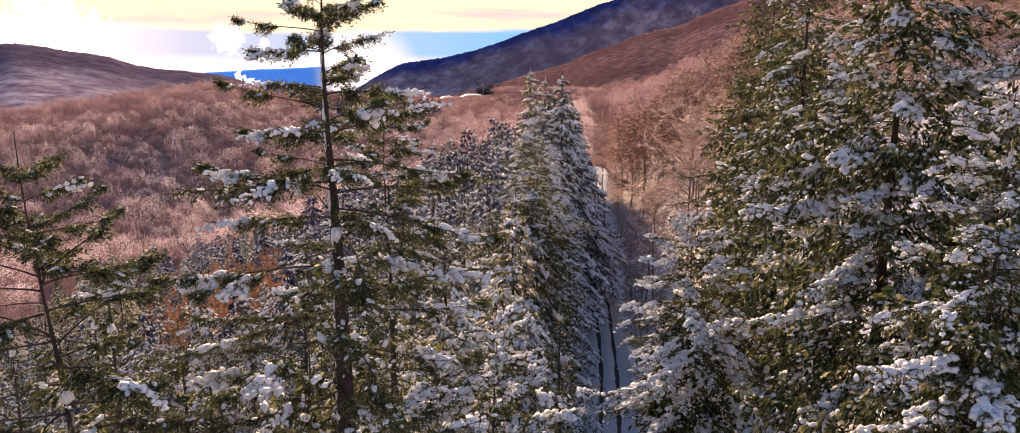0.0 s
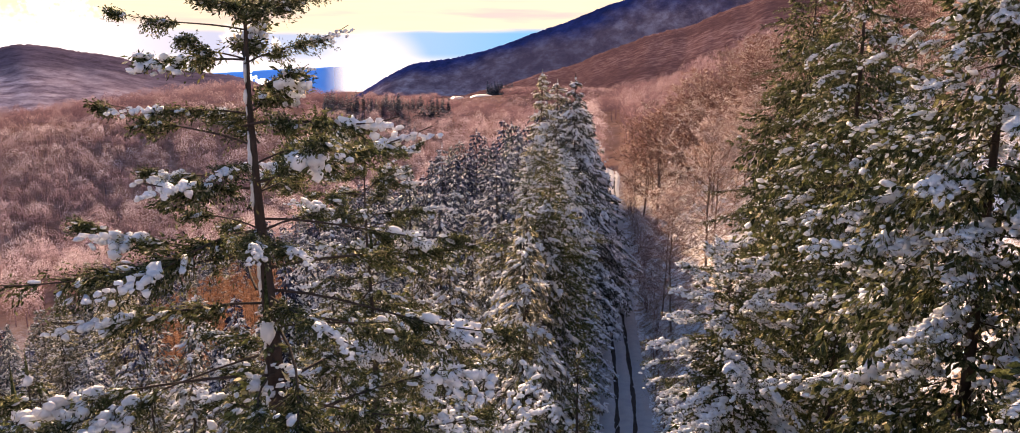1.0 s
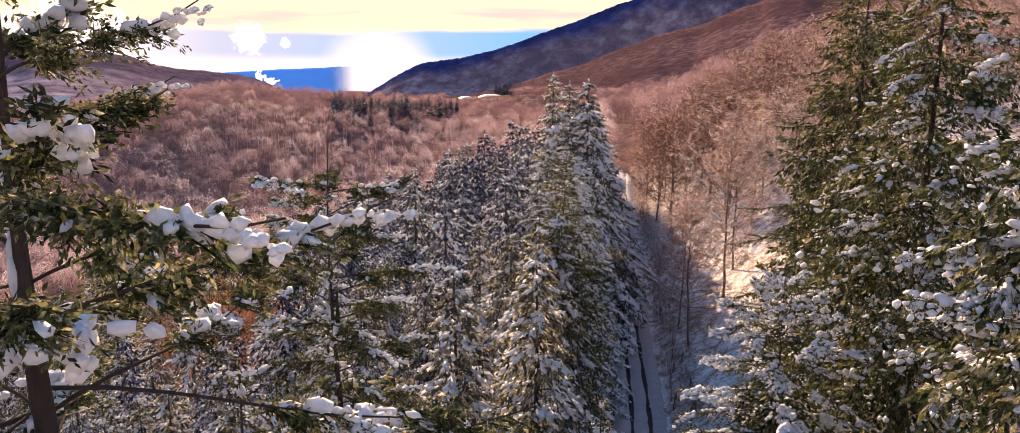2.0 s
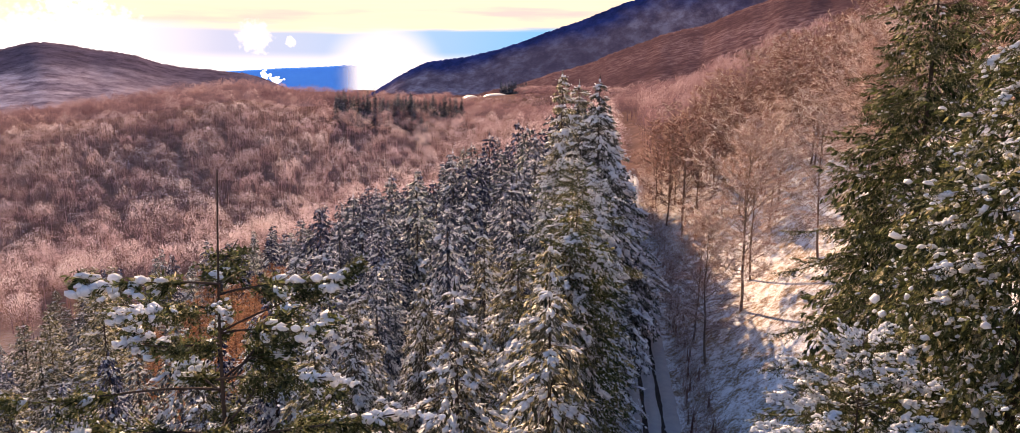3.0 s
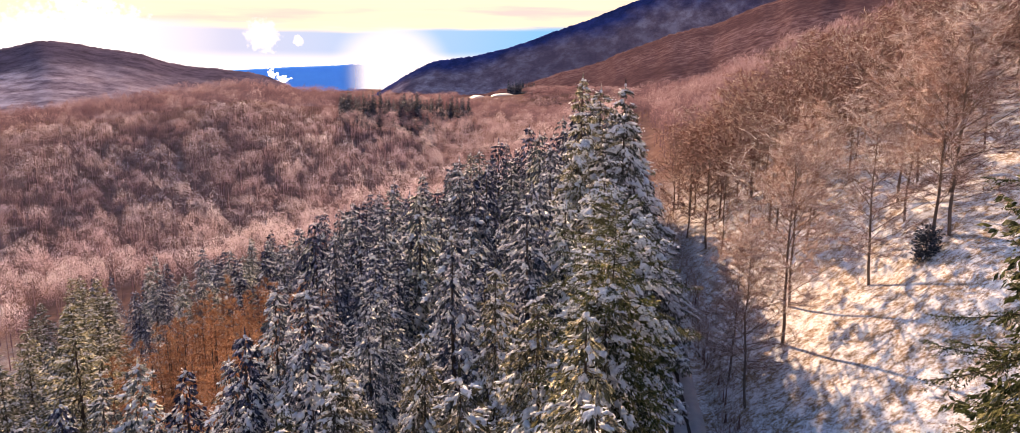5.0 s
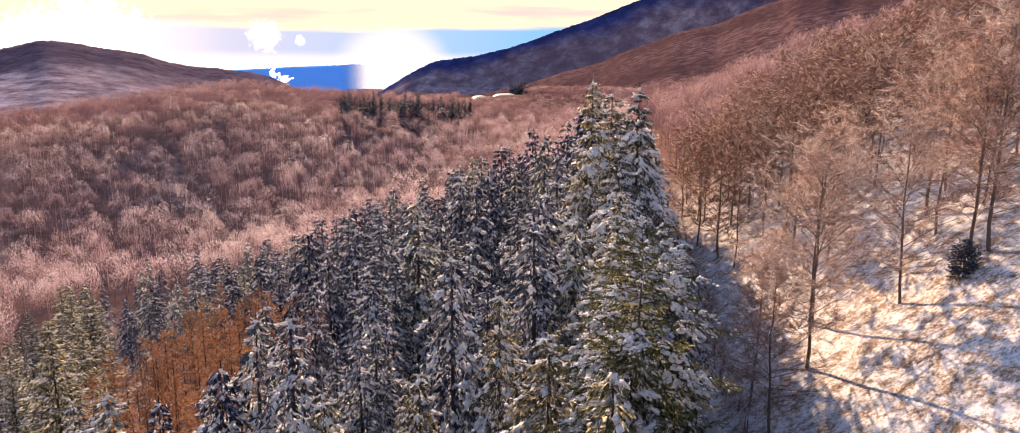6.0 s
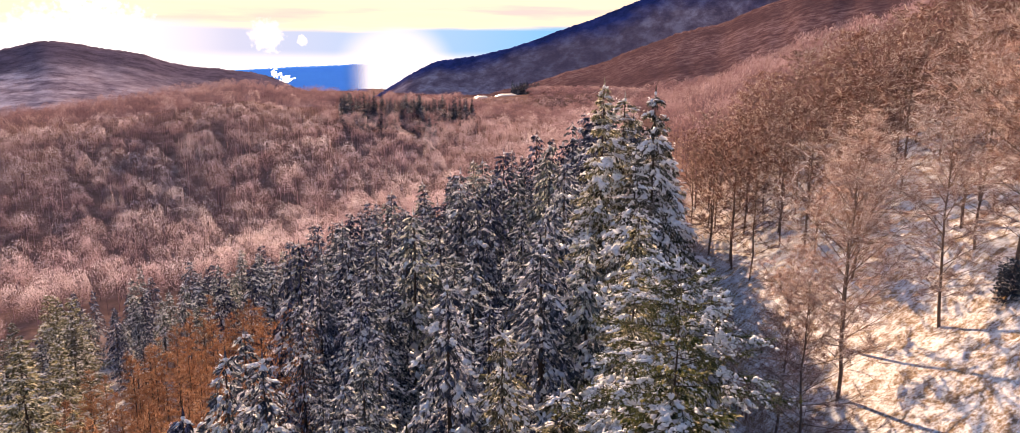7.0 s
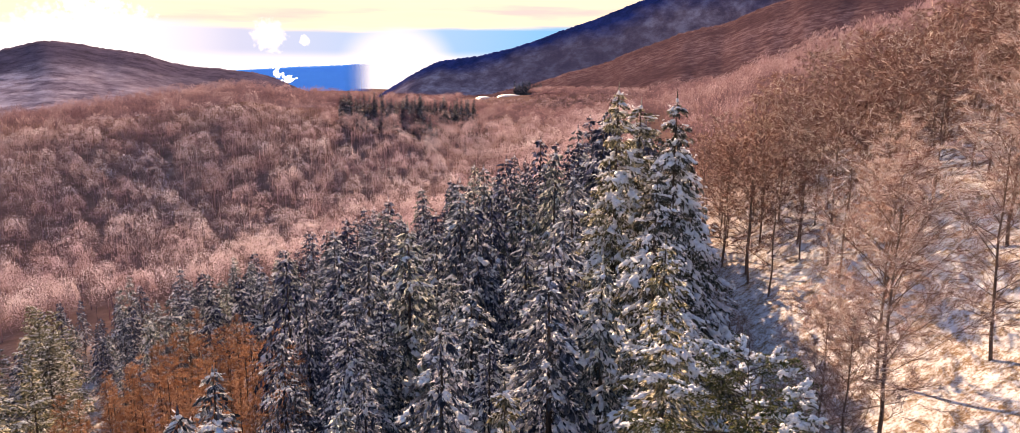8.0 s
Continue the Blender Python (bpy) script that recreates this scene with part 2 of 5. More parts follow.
def hill_material(name, dark, mid, pale, scale, clearing=None, conifers=None, line=0.75, blend=0.08):
    """Far woods, with distance haze mixed into their colours; conifers: the colour of the stands above the line, a
    share of the way up the slope.
    """
    m, nt, bsdf = base_nodes(name, 1.0)
    bsdf.inputs["Specular IOR Level"].default_value = 0.0
    geo = nt.nodes.new("ShaderNodeNewGeometry")
    fine = noise_node(nt, geo.outputs["Position"], scale, 7.0, 0.72)
    broad = noise_node(nt, geo.outputs["Position"], scale * 0.07, 4.0, 0.6)
    col = ramp_node(nt, fine, [(0.38, dark), (0.5, mid), (0.63, pale)])
    col = mix_node(nt, ramp_node(nt, broad, [(0.42, (0, 0, 0)), (0.6, (0.7, 0.7, 0.7))]), col, dark)
    if clearing:
        col = mix_node(nt, ramp_node(nt, broad, [(0.28, (0.8, 0.8, 0.8)), (0.36, (0, 0, 0))]), col, clearing)
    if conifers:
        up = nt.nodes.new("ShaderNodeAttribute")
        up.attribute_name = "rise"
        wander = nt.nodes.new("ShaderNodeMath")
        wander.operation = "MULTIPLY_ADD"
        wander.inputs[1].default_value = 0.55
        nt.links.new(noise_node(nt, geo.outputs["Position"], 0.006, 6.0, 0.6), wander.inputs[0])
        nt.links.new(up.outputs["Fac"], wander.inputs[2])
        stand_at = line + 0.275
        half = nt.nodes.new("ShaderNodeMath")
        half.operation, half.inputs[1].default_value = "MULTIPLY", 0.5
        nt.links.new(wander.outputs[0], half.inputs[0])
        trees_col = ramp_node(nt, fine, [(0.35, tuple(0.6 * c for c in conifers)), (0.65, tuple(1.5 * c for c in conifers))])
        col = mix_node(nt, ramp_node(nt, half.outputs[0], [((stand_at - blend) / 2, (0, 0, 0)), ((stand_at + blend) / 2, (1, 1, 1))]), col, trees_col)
    nt.links.new(col, bsdf.inputs["Base Color"])
    bump_node(nt, bsdf, fine, 0.6, 3.0)
    return m


def glowing_cloud(name, strength):
    m = bpy.data.materials.new(name)
    m.use_nodes = True
    nt = m.node_tree
    nt.nodes.clear()
    e = nt.nodes.new("ShaderNodeEmission")
    e.inputs[0].default_value, e.inputs[1].default_value = (1.0, 0.98, 0.97, 1), strength
    o = nt.nodes.new("ShaderNodeOutputMaterial")
    nt.links.new(e.outputs[0], o.inputs["Surface"])
    return m


NEEDLES = speckled("spruce_needles", [(0.0, (0.024, 0.031, 0.014)), (0.45, (0.076, 0.084, 0.036)), (0.8, (0.165, 0.156, 0.072)), (1.0, (0.42, 0.36, 0.26))], 0.5, (0.66, 0.72, 0.72), 0.35, 0.85, (0.72, 1.15), 14.0)
# Frosted needles of farther trees, with blue shade put into the colour.
NEEDLES_FAR = speckled("shade_tinted_frosted_needles", [(0.0, (0.019, 0.025, 0.037)), (0.5, (0.080, 0.090, 0.118)), (0.82, (0.225, 0.232, 0.285)), (1.0, (0.55, 0.55, 0.60))], 0.07, (0.62, 0.65, 0.80), 0.42, 0.95, (0.34, 1.5), 9.0, 0.24)
# Rimed needles of nearer trees, with the sun's warmth put into the colour.
NEEDLES_WARM = speckled("sun_tinted_rimed_needles", [(0.0, (0.042, 0.042, 0.028)), (0.45, (0.145, 0.133, 0.086)), (0.8, (0.33, 0.30, 0.23)), (1.0, (0.62, 0.58, 0.51))], 0.12, (0.66, 0.68, 0.76), 0.45, 0.9, (0.6, 1.3), 9.0, 0.1)
NEEDLES_DARK = speckled("dark_needles", [(0.0, (0.020, 0.028, 0.038)), (0.6, (0.075, 0.088, 0.108)), (1.0, (0.26, 0.27, 0.31))], 0.05, (0.7, 0.75, 0.85), 0.1)
SNOW = snow_material("fresh_snow", 5.0, 0.24, 0.95, (1.0, 0.975, 0.96))
# Ground snow, its colour dimmed to stand for the shade over the track.
SNOW_GROUND = snow_material("dimmed_ground_snow", 1.2, 0.0, 0.48, (1.03, 0.94, 0.90))
BARK = bark_material("spruce_bark", (0.032, 0.024, 0.022), (0.115, 0.083, 0.072))
BEECH_BARK = bark_material("beech_bark", (0.11, 0.075, 0.06), (0.29, 0.21, 0.17), 3.0)
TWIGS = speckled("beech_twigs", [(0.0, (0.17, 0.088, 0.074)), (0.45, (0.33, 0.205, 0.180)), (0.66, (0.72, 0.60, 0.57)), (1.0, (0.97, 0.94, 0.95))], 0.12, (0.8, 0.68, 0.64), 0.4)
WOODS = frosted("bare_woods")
# Darker, browner copy of the beech twigs: shade put into the colour.
TWIGS_SHADED = speckled("shaded_beech_twigs", [(0.0, (0.085, 0.040, 0.036)), (0.6, (0.185, 0.10, 0.088)), (0.78, (0.40, 0.285, 0.26)), (0.9, (0.84, 0.74, 0.71)), (1.0, (0.92, 0.86, 0.85))], 0.06, (0.72, 0.58, 0.54), 0.4)
LARCH = speckled("larch_twigs", [(0.0, (0.15, 0.06, 0.03)), (0.6, (0.42, 0.20, 0.105)), (1.0, (0.74, 0.50, 0.36))], 0.3, (0.7, 0.66, 0.66), 0.35)
RUT = bark_material("wet_soil", (0.035, 0.025, 0.022), (0.12, 0.09, 0.08), 2.0)
GROUND = ground_material()
# Purple and mauve in these hill colours stand in for distance haze.
HILL_BROWN = hill_material("brown_wooded_hill", (0.075, 0.040, 0.043), (0.135, 0.074, 0.074), (0.22, 0.138, 0.135), 0.09)
HILL_PALE = hill_material("pale_wooded_hill", (0.15, 0.108, 0.135), (0.36, 0.28, 0.315), (0.60, 0.50, 0.54), 0.03, (0.80, 0.70, 0.71), (0.10, 0.074, 0.10), 0.70, 0.07)
# The mountain's dark blue holds its shade and haze as well as conifers.
HILL_BLUE = hill_material("hazed_conifer_mountain", (0.14, 0.090, 0.115), (0.25, 0.165, 0.19), (0.42, 0.32, 0.35), 0.02, None, (0.034, 0.044, 0.140), 0.82, 0.10)
# Distance haze is put into this ridge as saturated blue and a faint glow.
RIDGE_BLUE = hill_material("haze_blue_ridge", (0.07, 0.28, 0.80), (0.08, 0.30, 0.82), (0.09, 0.33, 0.85), 0.004)
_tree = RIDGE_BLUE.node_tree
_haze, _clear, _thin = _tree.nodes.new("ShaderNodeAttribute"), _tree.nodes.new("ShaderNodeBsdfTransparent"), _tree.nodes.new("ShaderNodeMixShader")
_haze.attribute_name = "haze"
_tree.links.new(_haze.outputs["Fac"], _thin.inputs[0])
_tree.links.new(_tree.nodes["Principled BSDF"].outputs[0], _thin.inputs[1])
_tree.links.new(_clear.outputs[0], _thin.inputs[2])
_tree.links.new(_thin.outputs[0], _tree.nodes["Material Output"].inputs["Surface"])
# Emission lifts the hazy blue; the ridge is no light source.
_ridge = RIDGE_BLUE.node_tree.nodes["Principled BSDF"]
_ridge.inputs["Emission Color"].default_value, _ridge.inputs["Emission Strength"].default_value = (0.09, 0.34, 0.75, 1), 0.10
# The plume's sunlight is put in as a glow of its own.
GLOW = glowing_cloud("self_glowing_vapour", 1.05)


# ---------------------------------------------------------------- mesh tools
class Soup:
    """Loose triangles gathered in arrays."""

    def __init__(self):
        self.v, self.f, self.n = [], [], 0

    def add(self, v, f):
        self.v.append(np.asarray(v, float).reshape(-1, 3))
        self.f.append(np.asarray(f, int).reshape(-1, 3) + self.n)
        self.n += len(self.v[-1])

    def mesh(self, name, material, smooth=False):
        me = bpy.data.meshes.new(name)
        v, f = np.concatenate(self.v), np.concatenate(self.f)
        me.vertices.add(len(v))
        me.vertices.foreach_set("co", v.astype(np.float32).ravel())
        me.loops.add(f.size)
        me.loops.foreach_set("vertex_index", f.astype(np.int32).ravel())
        me.polygons.add(len(f))
        me.polygons.foreach_set("loop_start", np.arange(0, f.size, 3, dtype=np.int32))
        if smooth:
            me.polygons.foreach_set("use_smooth", np.ones(len(f), bool))
        me.update(calc_edges=True)
        me.materials.append(material)
        return me


def unit(a):
    return a / (np.linalg.norm(a, axis=-1, keepdims=True) + 1e-9)


def frame_of(d):
    """Two directions square to each of the directions d."""
    ref = np.where(np.abs(d[..., 2:3]) > 0.9, np.array([1.0, 0, 0]), np.array([0, 0, 1.0]))
    a = unit(np.cross(d, ref))
    return a, np.cross(a, d)


def tube(soup, pts, radii, sides=6):
    pts, radii = np.asarray(pts, float), np.asarray(radii, float)
    d = unit(np.gradient(pts, axis=0))
    a, b = frame_of(d)
    ang = np.arange(sides) * 2 * np.pi / sides
    ring = pts[:, None] + radii[:, None, None] * (a[:, None] * np.cos(ang)[None, :, None] + b[:, None] * np.sin(ang)[None, :, None])
    i = np.arange(len(pts) - 1)[:, None] * sides
    j, k = np.arange(sides)[None], (np.arange(sides)[None] + 1) % sides
    q = np.stack([i + j, i + k, i + sides + k, i + j, i + sides + k, i + sides + j], -1).reshape(-1, 3)
    soup.add(ring.reshape(-1, 3), q)


def cones(soup, p, d, length, width):
    """Three-sided sprigs, one for each foot p and direction d."""
    n = len(p)
    if not n:
        return
    d = unit(d)
    a, b = frame_of(d)
    length, width = np.broadcast_to(length, n)[:, None], np.broadcast_to(width, n)[:, None]
    mid = p + d * length * 0.35
    v = np.stack([p, mid + a * width, mid - 0.5 * a * width + 0.7 * b * width, mid - 0.5 * a * width - 0.7 * b * width, p + d * length], 1)
    f = np.array([[0, 2, 1], [0, 3, 2], [0, 1, 3], [4, 1, 2], [4, 2, 3], [4, 3, 1]])[None] + 5 * np.arange(n)[:, None, None]
    soup.add(v, f)


def slivers(soup, p, d, length, width, rng):
    n = len(p)
    if not n:
        return
    d = unit(d)
    a, b = frame_of(d)
    w = rng.uniform(0, 2 * np.pi, n)[:, None]
    s = (a * np.cos(w) + b * np.sin(w)) * np.broadcast_to(width, n)[:, None] * 0.5
    v = np.stack([p - s, p + s, p + d * np.broadcast_to(length, n)[:, None]], 1)
    soup.add(v, np.arange(3 * n).reshape(-1, 3))


def ball(level):
    bm = bmesh.new()
    bmesh.ops.create_icosphere(bm, subdivisions=level, radius=1.0)
    v = np.array([x.co for x in bm.verts])
    f = np.array([[y.index for y in x.verts] for x in bm.faces])
    bm.free()
    return v, f


BALL = {0: (np.array([[1, 0, 0], [-1, 0, 0], [0, 1, 0], [0, -1, 0], [0, 0, 1], [0, 0, -0.5]], float),
            np.array([[0, 2, 4], [2, 1, 4], [1, 3, 4], [3, 0, 4], [2, 0, 5], [1, 2, 5], [3, 1, 5], [0, 3, 5]])),
        1: ball(1), 2: ball(2)}


def lumps(soup, c, along, size, rng, level=1, flat=0.45, rough=0.25):
    """Pillows of snow: c centres, along long axes, size (n, 3) half lengths."""
    n = len(c)
    if not n:
        return
    v, f = BALL[level]
    d = unit(along)
    a, b = frame_of(d)
    b = np.where(b[:, 2:3] < 0, -b, b)
    r = 1 + rng.uniform(-rough, rough, (n, len(v), 1))
    q = v[None] * r
    size = np.asarray(size, float)
    w = c[:, None] + d[:, None] * q[..., 0:1] * size[:, None, 0:1] + a[:, None] * q[..., 1:2] * size[:, None, 1:2] + b[:, None] * q[..., 2:3] * size[:, None, 2:3]
    soup.add(w, f[None] + len(v) * np.arange(n)[:, None, None])


def along_of(ax, at):
    """Points at the fractions at (n, k) of the bough lines ax (n, steps, 3)."""
    steps = ax.shape[1]
    q = np.clip(at, 0, 1) * (steps - 1)
    i = np.clip(q.astype(int), 0, steps - 2)
    f = (q - i)[..., None]
    who = np.arange(len(ax))[:, None]
    return ax[who, i] * (1 - f) + ax[who, i + 1] * f


def drape(soup, ax, side, wide, thick, rng, stations=5, start=0.15, end=1.02, wobble=0.5):
    """Long uneven ridges of snow lying along boughs: ax their lines, side their sideways directions."""
    n = len(ax)
    if not n:
        return
    s0 = start + rng.uniform(0, 0.25, n)
    s1 = end - rng.uniform(0, 0.18, n)
    at = s0[:, None] + (s1 - s0)[:, None] * np.linspace(0, 1, stations)
    c = along_of(ax, at)
    shape = np.sin(np.pi * (0.12 + 0.74 * np.linspace(0, 1, stations) ** 1.2)) ** 0.7 * rng.uniform(1 - wobble, 1 + wobble, (n, stations))
    shape[:, 0] *= 0.4
    shape[:, -1] *= 0.7
    w = np.broadcast_to(wide, n)[:, None] * shape
    h = np.broadcast_to(thick, n)[:, None] * shape * rng.uniform(0.7, 1.3, (n, stations))
    c = c + side[:, None] * (rng.normal(0, 0.22, (n, stations)) * w)[..., None]
    th = np.array([-0.12, 0.22, 0.5, 0.78, 1.12]) * np.pi
    r = rng.uniform(0.8, 1.2, (n, stations, 5, 1))
    v = c[:, :, None] + r * (side[:, None, None] * (np.cos(th)[None, None] * w[..., None])[..., None] + np.array([0, 0, 1.0]) * (np.sin(th)[None, None] * h[..., None])[..., None])
    i = np.arange(stations - 1)[:, None] * 5
    j, k = np.arange(5)[None], (np.arange(5)[None] + 1) % 5
    f = np.stack([i + j, i + 5 + k, i + k, i + j, i + 5 + j, i + 5 + k], -1).reshape(-1, 3)
    cap = np.array([[0, 1, 2], [0, 2, 4], [2, 3, 4]])
    f = np.concatenate([f, cap[:, ::-1], cap + 5 * (stations - 1)])
    soup.add(v, f[None] + 5 * stations * np.arange(n)[:, None, None])


def fronds(soup, ax, side, wide, rng, stations=4):
    """Hanging sprays of needles, one for each bough: ridged ribbons whose edges droop."""
    n = len(ax)
    at = np.linspace(0.02, 1.0, stations)[None] + rng.uniform(-0.06, 0.06, (n, stations))
    c = along_of(ax, at)
    w = np.broadcast_to(wide, n)[:, None] * np.sin(np.pi * (0.12 + 0.76 * np.linspace(0, 1, stations))) * rng.uniform(0.65, 1.35, (n, stations))
    v = []
    for sg in (-1.0, 0.0, 1.0):
        q = w * rng.uniform(0.6, 1.3, (n, stations))
        v.append(c + side[:, None] * (sg * q)[..., None] - np.array([0, 0, 1.0]) * (abs(sg) * q * rng.uniform(0.45, 1.3, (n, stations)))[..., None])
    v = np.stack(v, 2)
    i = np.arange(stations - 1)[:, None] * 3
    j = np.arange(2)[None]
    f = np.stack([i + j, i + j + 1, i + j + 4, i + j, i + j + 4, i + j + 3], -1).reshape(-1, 3)
    soup.add(v, f[None] + 3 * stations * np.arange(n)[:, None, None])


def part(name, mesh, parent, label="", m=None):
    ob = new(name, mesh)
    ob.parent = parent
    if m is not None:
        ob.matrix_basis = m
    if label:
        tagged(ob, label)
    return ob


# ---------------------------------------------------------------- lie of the land
def track_x(y):
    return 10.6 + 0.115 * (y - 77.0)


ACROSS = [-500, -200, -120, -82, -48, -28, -4, -2.7, 3, 6, 12, 20, 26, 60, 150, 400]
RISE = [-43, -43, -36, -28, -19, -9, -6.6, -5.9, -5.8, -3.6, 0.3, 5.9, 11, 26, 50, 95]
# Far ground heights by bearing, set to fit the skyline from the camera.
BEARING = [-180, -70, -45, -37, -34, -30, -27, -22, -20, -14, -7, 0, 8, 13, 17, 22, 28, 40, 70, 180]
RING = {520: [-20, -20, -12, -8, -5, 0, 5, 10.6, 6.5, 0.5, -5, -8, 0, 8, 18, 30, 55, 100, 110, -20],
        760: [-30, -30, -24, -24, -22, -18, -12, -8, -8, -6, 6, 8, 6, 14, 30, 50, 80, 120, 130, -30],
        1500: [-30, -30, -30, -30, -30, -30, -30, -40, -50, -50, -50, -40, 0, 20, 40, 60, 90, 130, 140, -30],
        4950: [-60, -60, -60, -60, -60, -60, -60, -60, -60, -60, -60, -60, -60, -60, -60, -60, -60, -60, -60, -60]}
HUB = (-1.0, 30.0)


def ground_z(x, y):
    x, y = np.asarray(x, float), np.asarray(y, float)
    u = x - track_x(y)
    near = np.interp(u, ACROSS, RISE) + 0.35 * np.sin(x * 0.21 + 1.3) * np.sin(y * 0.17) * np.clip(np.abs(u) / 12 - 0.4, 0, 1.5)
    r = np.hypot(x - HUB[0], y - HUB[1])
    b = np.degrees(np.arctan2(x - HUB[0], y - HUB[1]))
    radii = sorted(RING)
    level = [np.interp(b, BEARING, RING[k]) for k in radii]
    far = level[0]
    for i in range(len(radii) - 1):
        s = np.clip((np.log(np.maximum(r, 1)) - math.log(radii[i])) / (math.log(radii[i + 1]) - math.log(radii[i])), 0, 1)
        s = s * s * (3 - 2 * s)
        far = np.where(r > radii[i], level[i] * (1 - s) + level[i + 1] * s, far)
    s = np.clip((r - 230) / 260, 0, 1)
    s = s * s * (3 - 2 * s)
    far = far + 3.0 * np.sin(x * 0.021 + 0.6) * np.sin(y * 0.017 + 1.0) * np.clip(r / 400 - 0.6, 0, 1)
    return near * (1 - s) + far * s


def build_ground():
    radii = np.concatenate([np.arange(2.0, 150, 2.0), 150 * (4950 / 150) ** np.linspace(0, 1, 70)])
    seg = 360
    ang = np.arange(seg) * 2 * np.pi / seg
    x = HUB[0] + radii[:, None] * np.sin(ang)[None]
    y = HUB[1] + radii[:, None] * np.cos(ang)[None]
    z = ground_z(x, y)
    s = Soup()
    v = np.concatenate([np.stack([x, y, z], -1).reshape(-1, 3), [[*HUB, float(ground_z(*HUB))]]])
    i, j = np.meshgrid(np.arange(len(radii) - 1), np.arange(seg), indexing="ij")
    k = (j + 1) % seg
    a, b, c, d = i * seg + j, i * seg + k, (i + 1) * seg + k, (i + 1) * seg + j
    f = np.concatenate([np.stack([a, c, b], -1).reshape(-1, 3), np.stack([a, d, c], -1).reshape(-1, 3),
                        np.stack([np.full(seg, len(v) - 1), np.arange(seg), (np.arange(seg) + 1) % seg], -1)])
    f[-seg:] = f[-seg:][:, [0, 2, 1]]
    s.add(v, f)
    me = s.mesh("ground", GROUND, True)
    r = np.hypot(v[:, 0] - HUB[0], v[:, 1] - HUB[1])
    att = me.attributes.new("wooded", "FLOAT", "POINT")
    att.data.foreach_set("value", np.clip((r - 110) / 110, 0, 1).astype(np.float32))
    tagged(new("ground", me), "snow-dusted forest floor with brown leaf litter", "ground", kind="structure")


def build_track():
    ys = np.arange(-60.0, 262.0, 0.85)
    offs = np.array([-2.5, -2.1, -1.5, -1.15, -0.95, -0.7, -0.35, 0.0, 0.35, 0.7, 0.95, 1.15, 1.5, 2.1, 2.5])
    prof = np.array([-0.15, 0.05, 0.10, 0.05, -0.02, -0.02, 0.06, 0.12, 0.06, -0.02, -0.02, 0.05, 0.11, 0.06, -0.15])
    rng = np.random.default_rng(4)
    x = track_x(ys)[:, None] + offs[None] + 0.25 * np.sin(ys * 0.11)[:, None]
    y = np.repeat(ys[:, None], len(offs), 1)
    z = ground_z(x, y) + 0.12 + prof[None] + rng.normal(0, 0.015, x.shape)
    n = len(offs)
    i, j = np.meshgrid(np.arange(len(ys) - 1), np.arange(n - 1), indexing="ij")
    a = i * n + j
    f = np.concatenate([np.stack([a, a + 1, a + n + 1], -1).reshape(-1, 3), np.stack([a, a + n + 1, a + n], -1).reshape(-1, 3)])
    s = Soup()
    s.add(np.stack([x, y, z], -1), f)
    tagged(new("road_track", s.mesh("road_track", SNOW_GROUND, True)), "snow-covered forest track with two wheel ruts", "forest track", kind="structure")


def build_rut(offset):
    """A dark wheel rut, worn through the snow of the track."""
    ys = np.arange(40.0, 240.0, 0.8)
    rng = np.random.default_rng(int(50 + offset * 10))
    wide = 0.20 + 0.06 * np.sin(ys * 0.7 + offset) + rng.normal(0, 0.02, len(ys))
    mid = track_x(ys) + offset + 0.25 * np.sin(ys * 0.11)
    x = np.stack([mid - wide, mid, mid + wide], 1)
    y = np.repeat(ys[:, None], 3, 1)
    z = ground_z(x, y) + np.array([0.135, 0.125, 0.135])[None]
    i = np.arange(len(ys) - 1)[:, None] * 3
    f = np.concatenate([i + np.array([[0, 1, 4]]), i + np.array([[0, 4, 3]]), i + np.array([[1, 2, 5]]), i + np.array([[1, 5, 4]])])
    s = Soup()
    s.add(np.stack([x, y, z], -1), f)
    tagged(new("road_rut", s.mesh("road_rut", RUT, True)), "dark muddy wheel rut in the snowy track", "wheel rut", kind="structure")


def snow_field(bearing, radius, wide, deep, seed):
    """A small open field under snow, far off between the woods."""
    rng = np.random.default_rng(seed)
    b = np.radians(bearing)
    k, n = 9, 18
    rr, aa = np.meshgrid(np.linspace(0, 1, k), np.arange(n) * 2 * np.pi / n, indexing="ij")
    out = 1 + 0.25 * np.sin(aa * 3 + seed) + 0.12 * np.sin(aa * 5)
    px, py = rr * out * np.cos(aa) * wide, rr * out * np.sin(aa) * deep
    x = HUB[0] + (radius + py) * math.sin(b) + px * math.cos(b)
    y = HUB[1] + (radius + py) * math.cos(b) - px * math.sin(b)
    z = ground_z(x, y) + 2.2 - 3.4 * rr ** 3
    i, j = np.meshgrid(np.arange(k - 1), np.arange(n), indexing="ij")
    a, c = i * n + j, i * n + (j + 1) % n
    f = np.concatenate([np.stack([a, a + n, c + n], -1).reshape(-1, 3), np.stack([a, c + n, c], -1).reshape(-1, 3)])
    s = Soup()
    s.add(np.stack([x, y, z], -1), f)
    tagged(new("ground_snow_field", s.mesh("ground_snow_field", SNOW_GROUND, True)), "small snow-covered field between distant woods", "snow field", kind="structure")


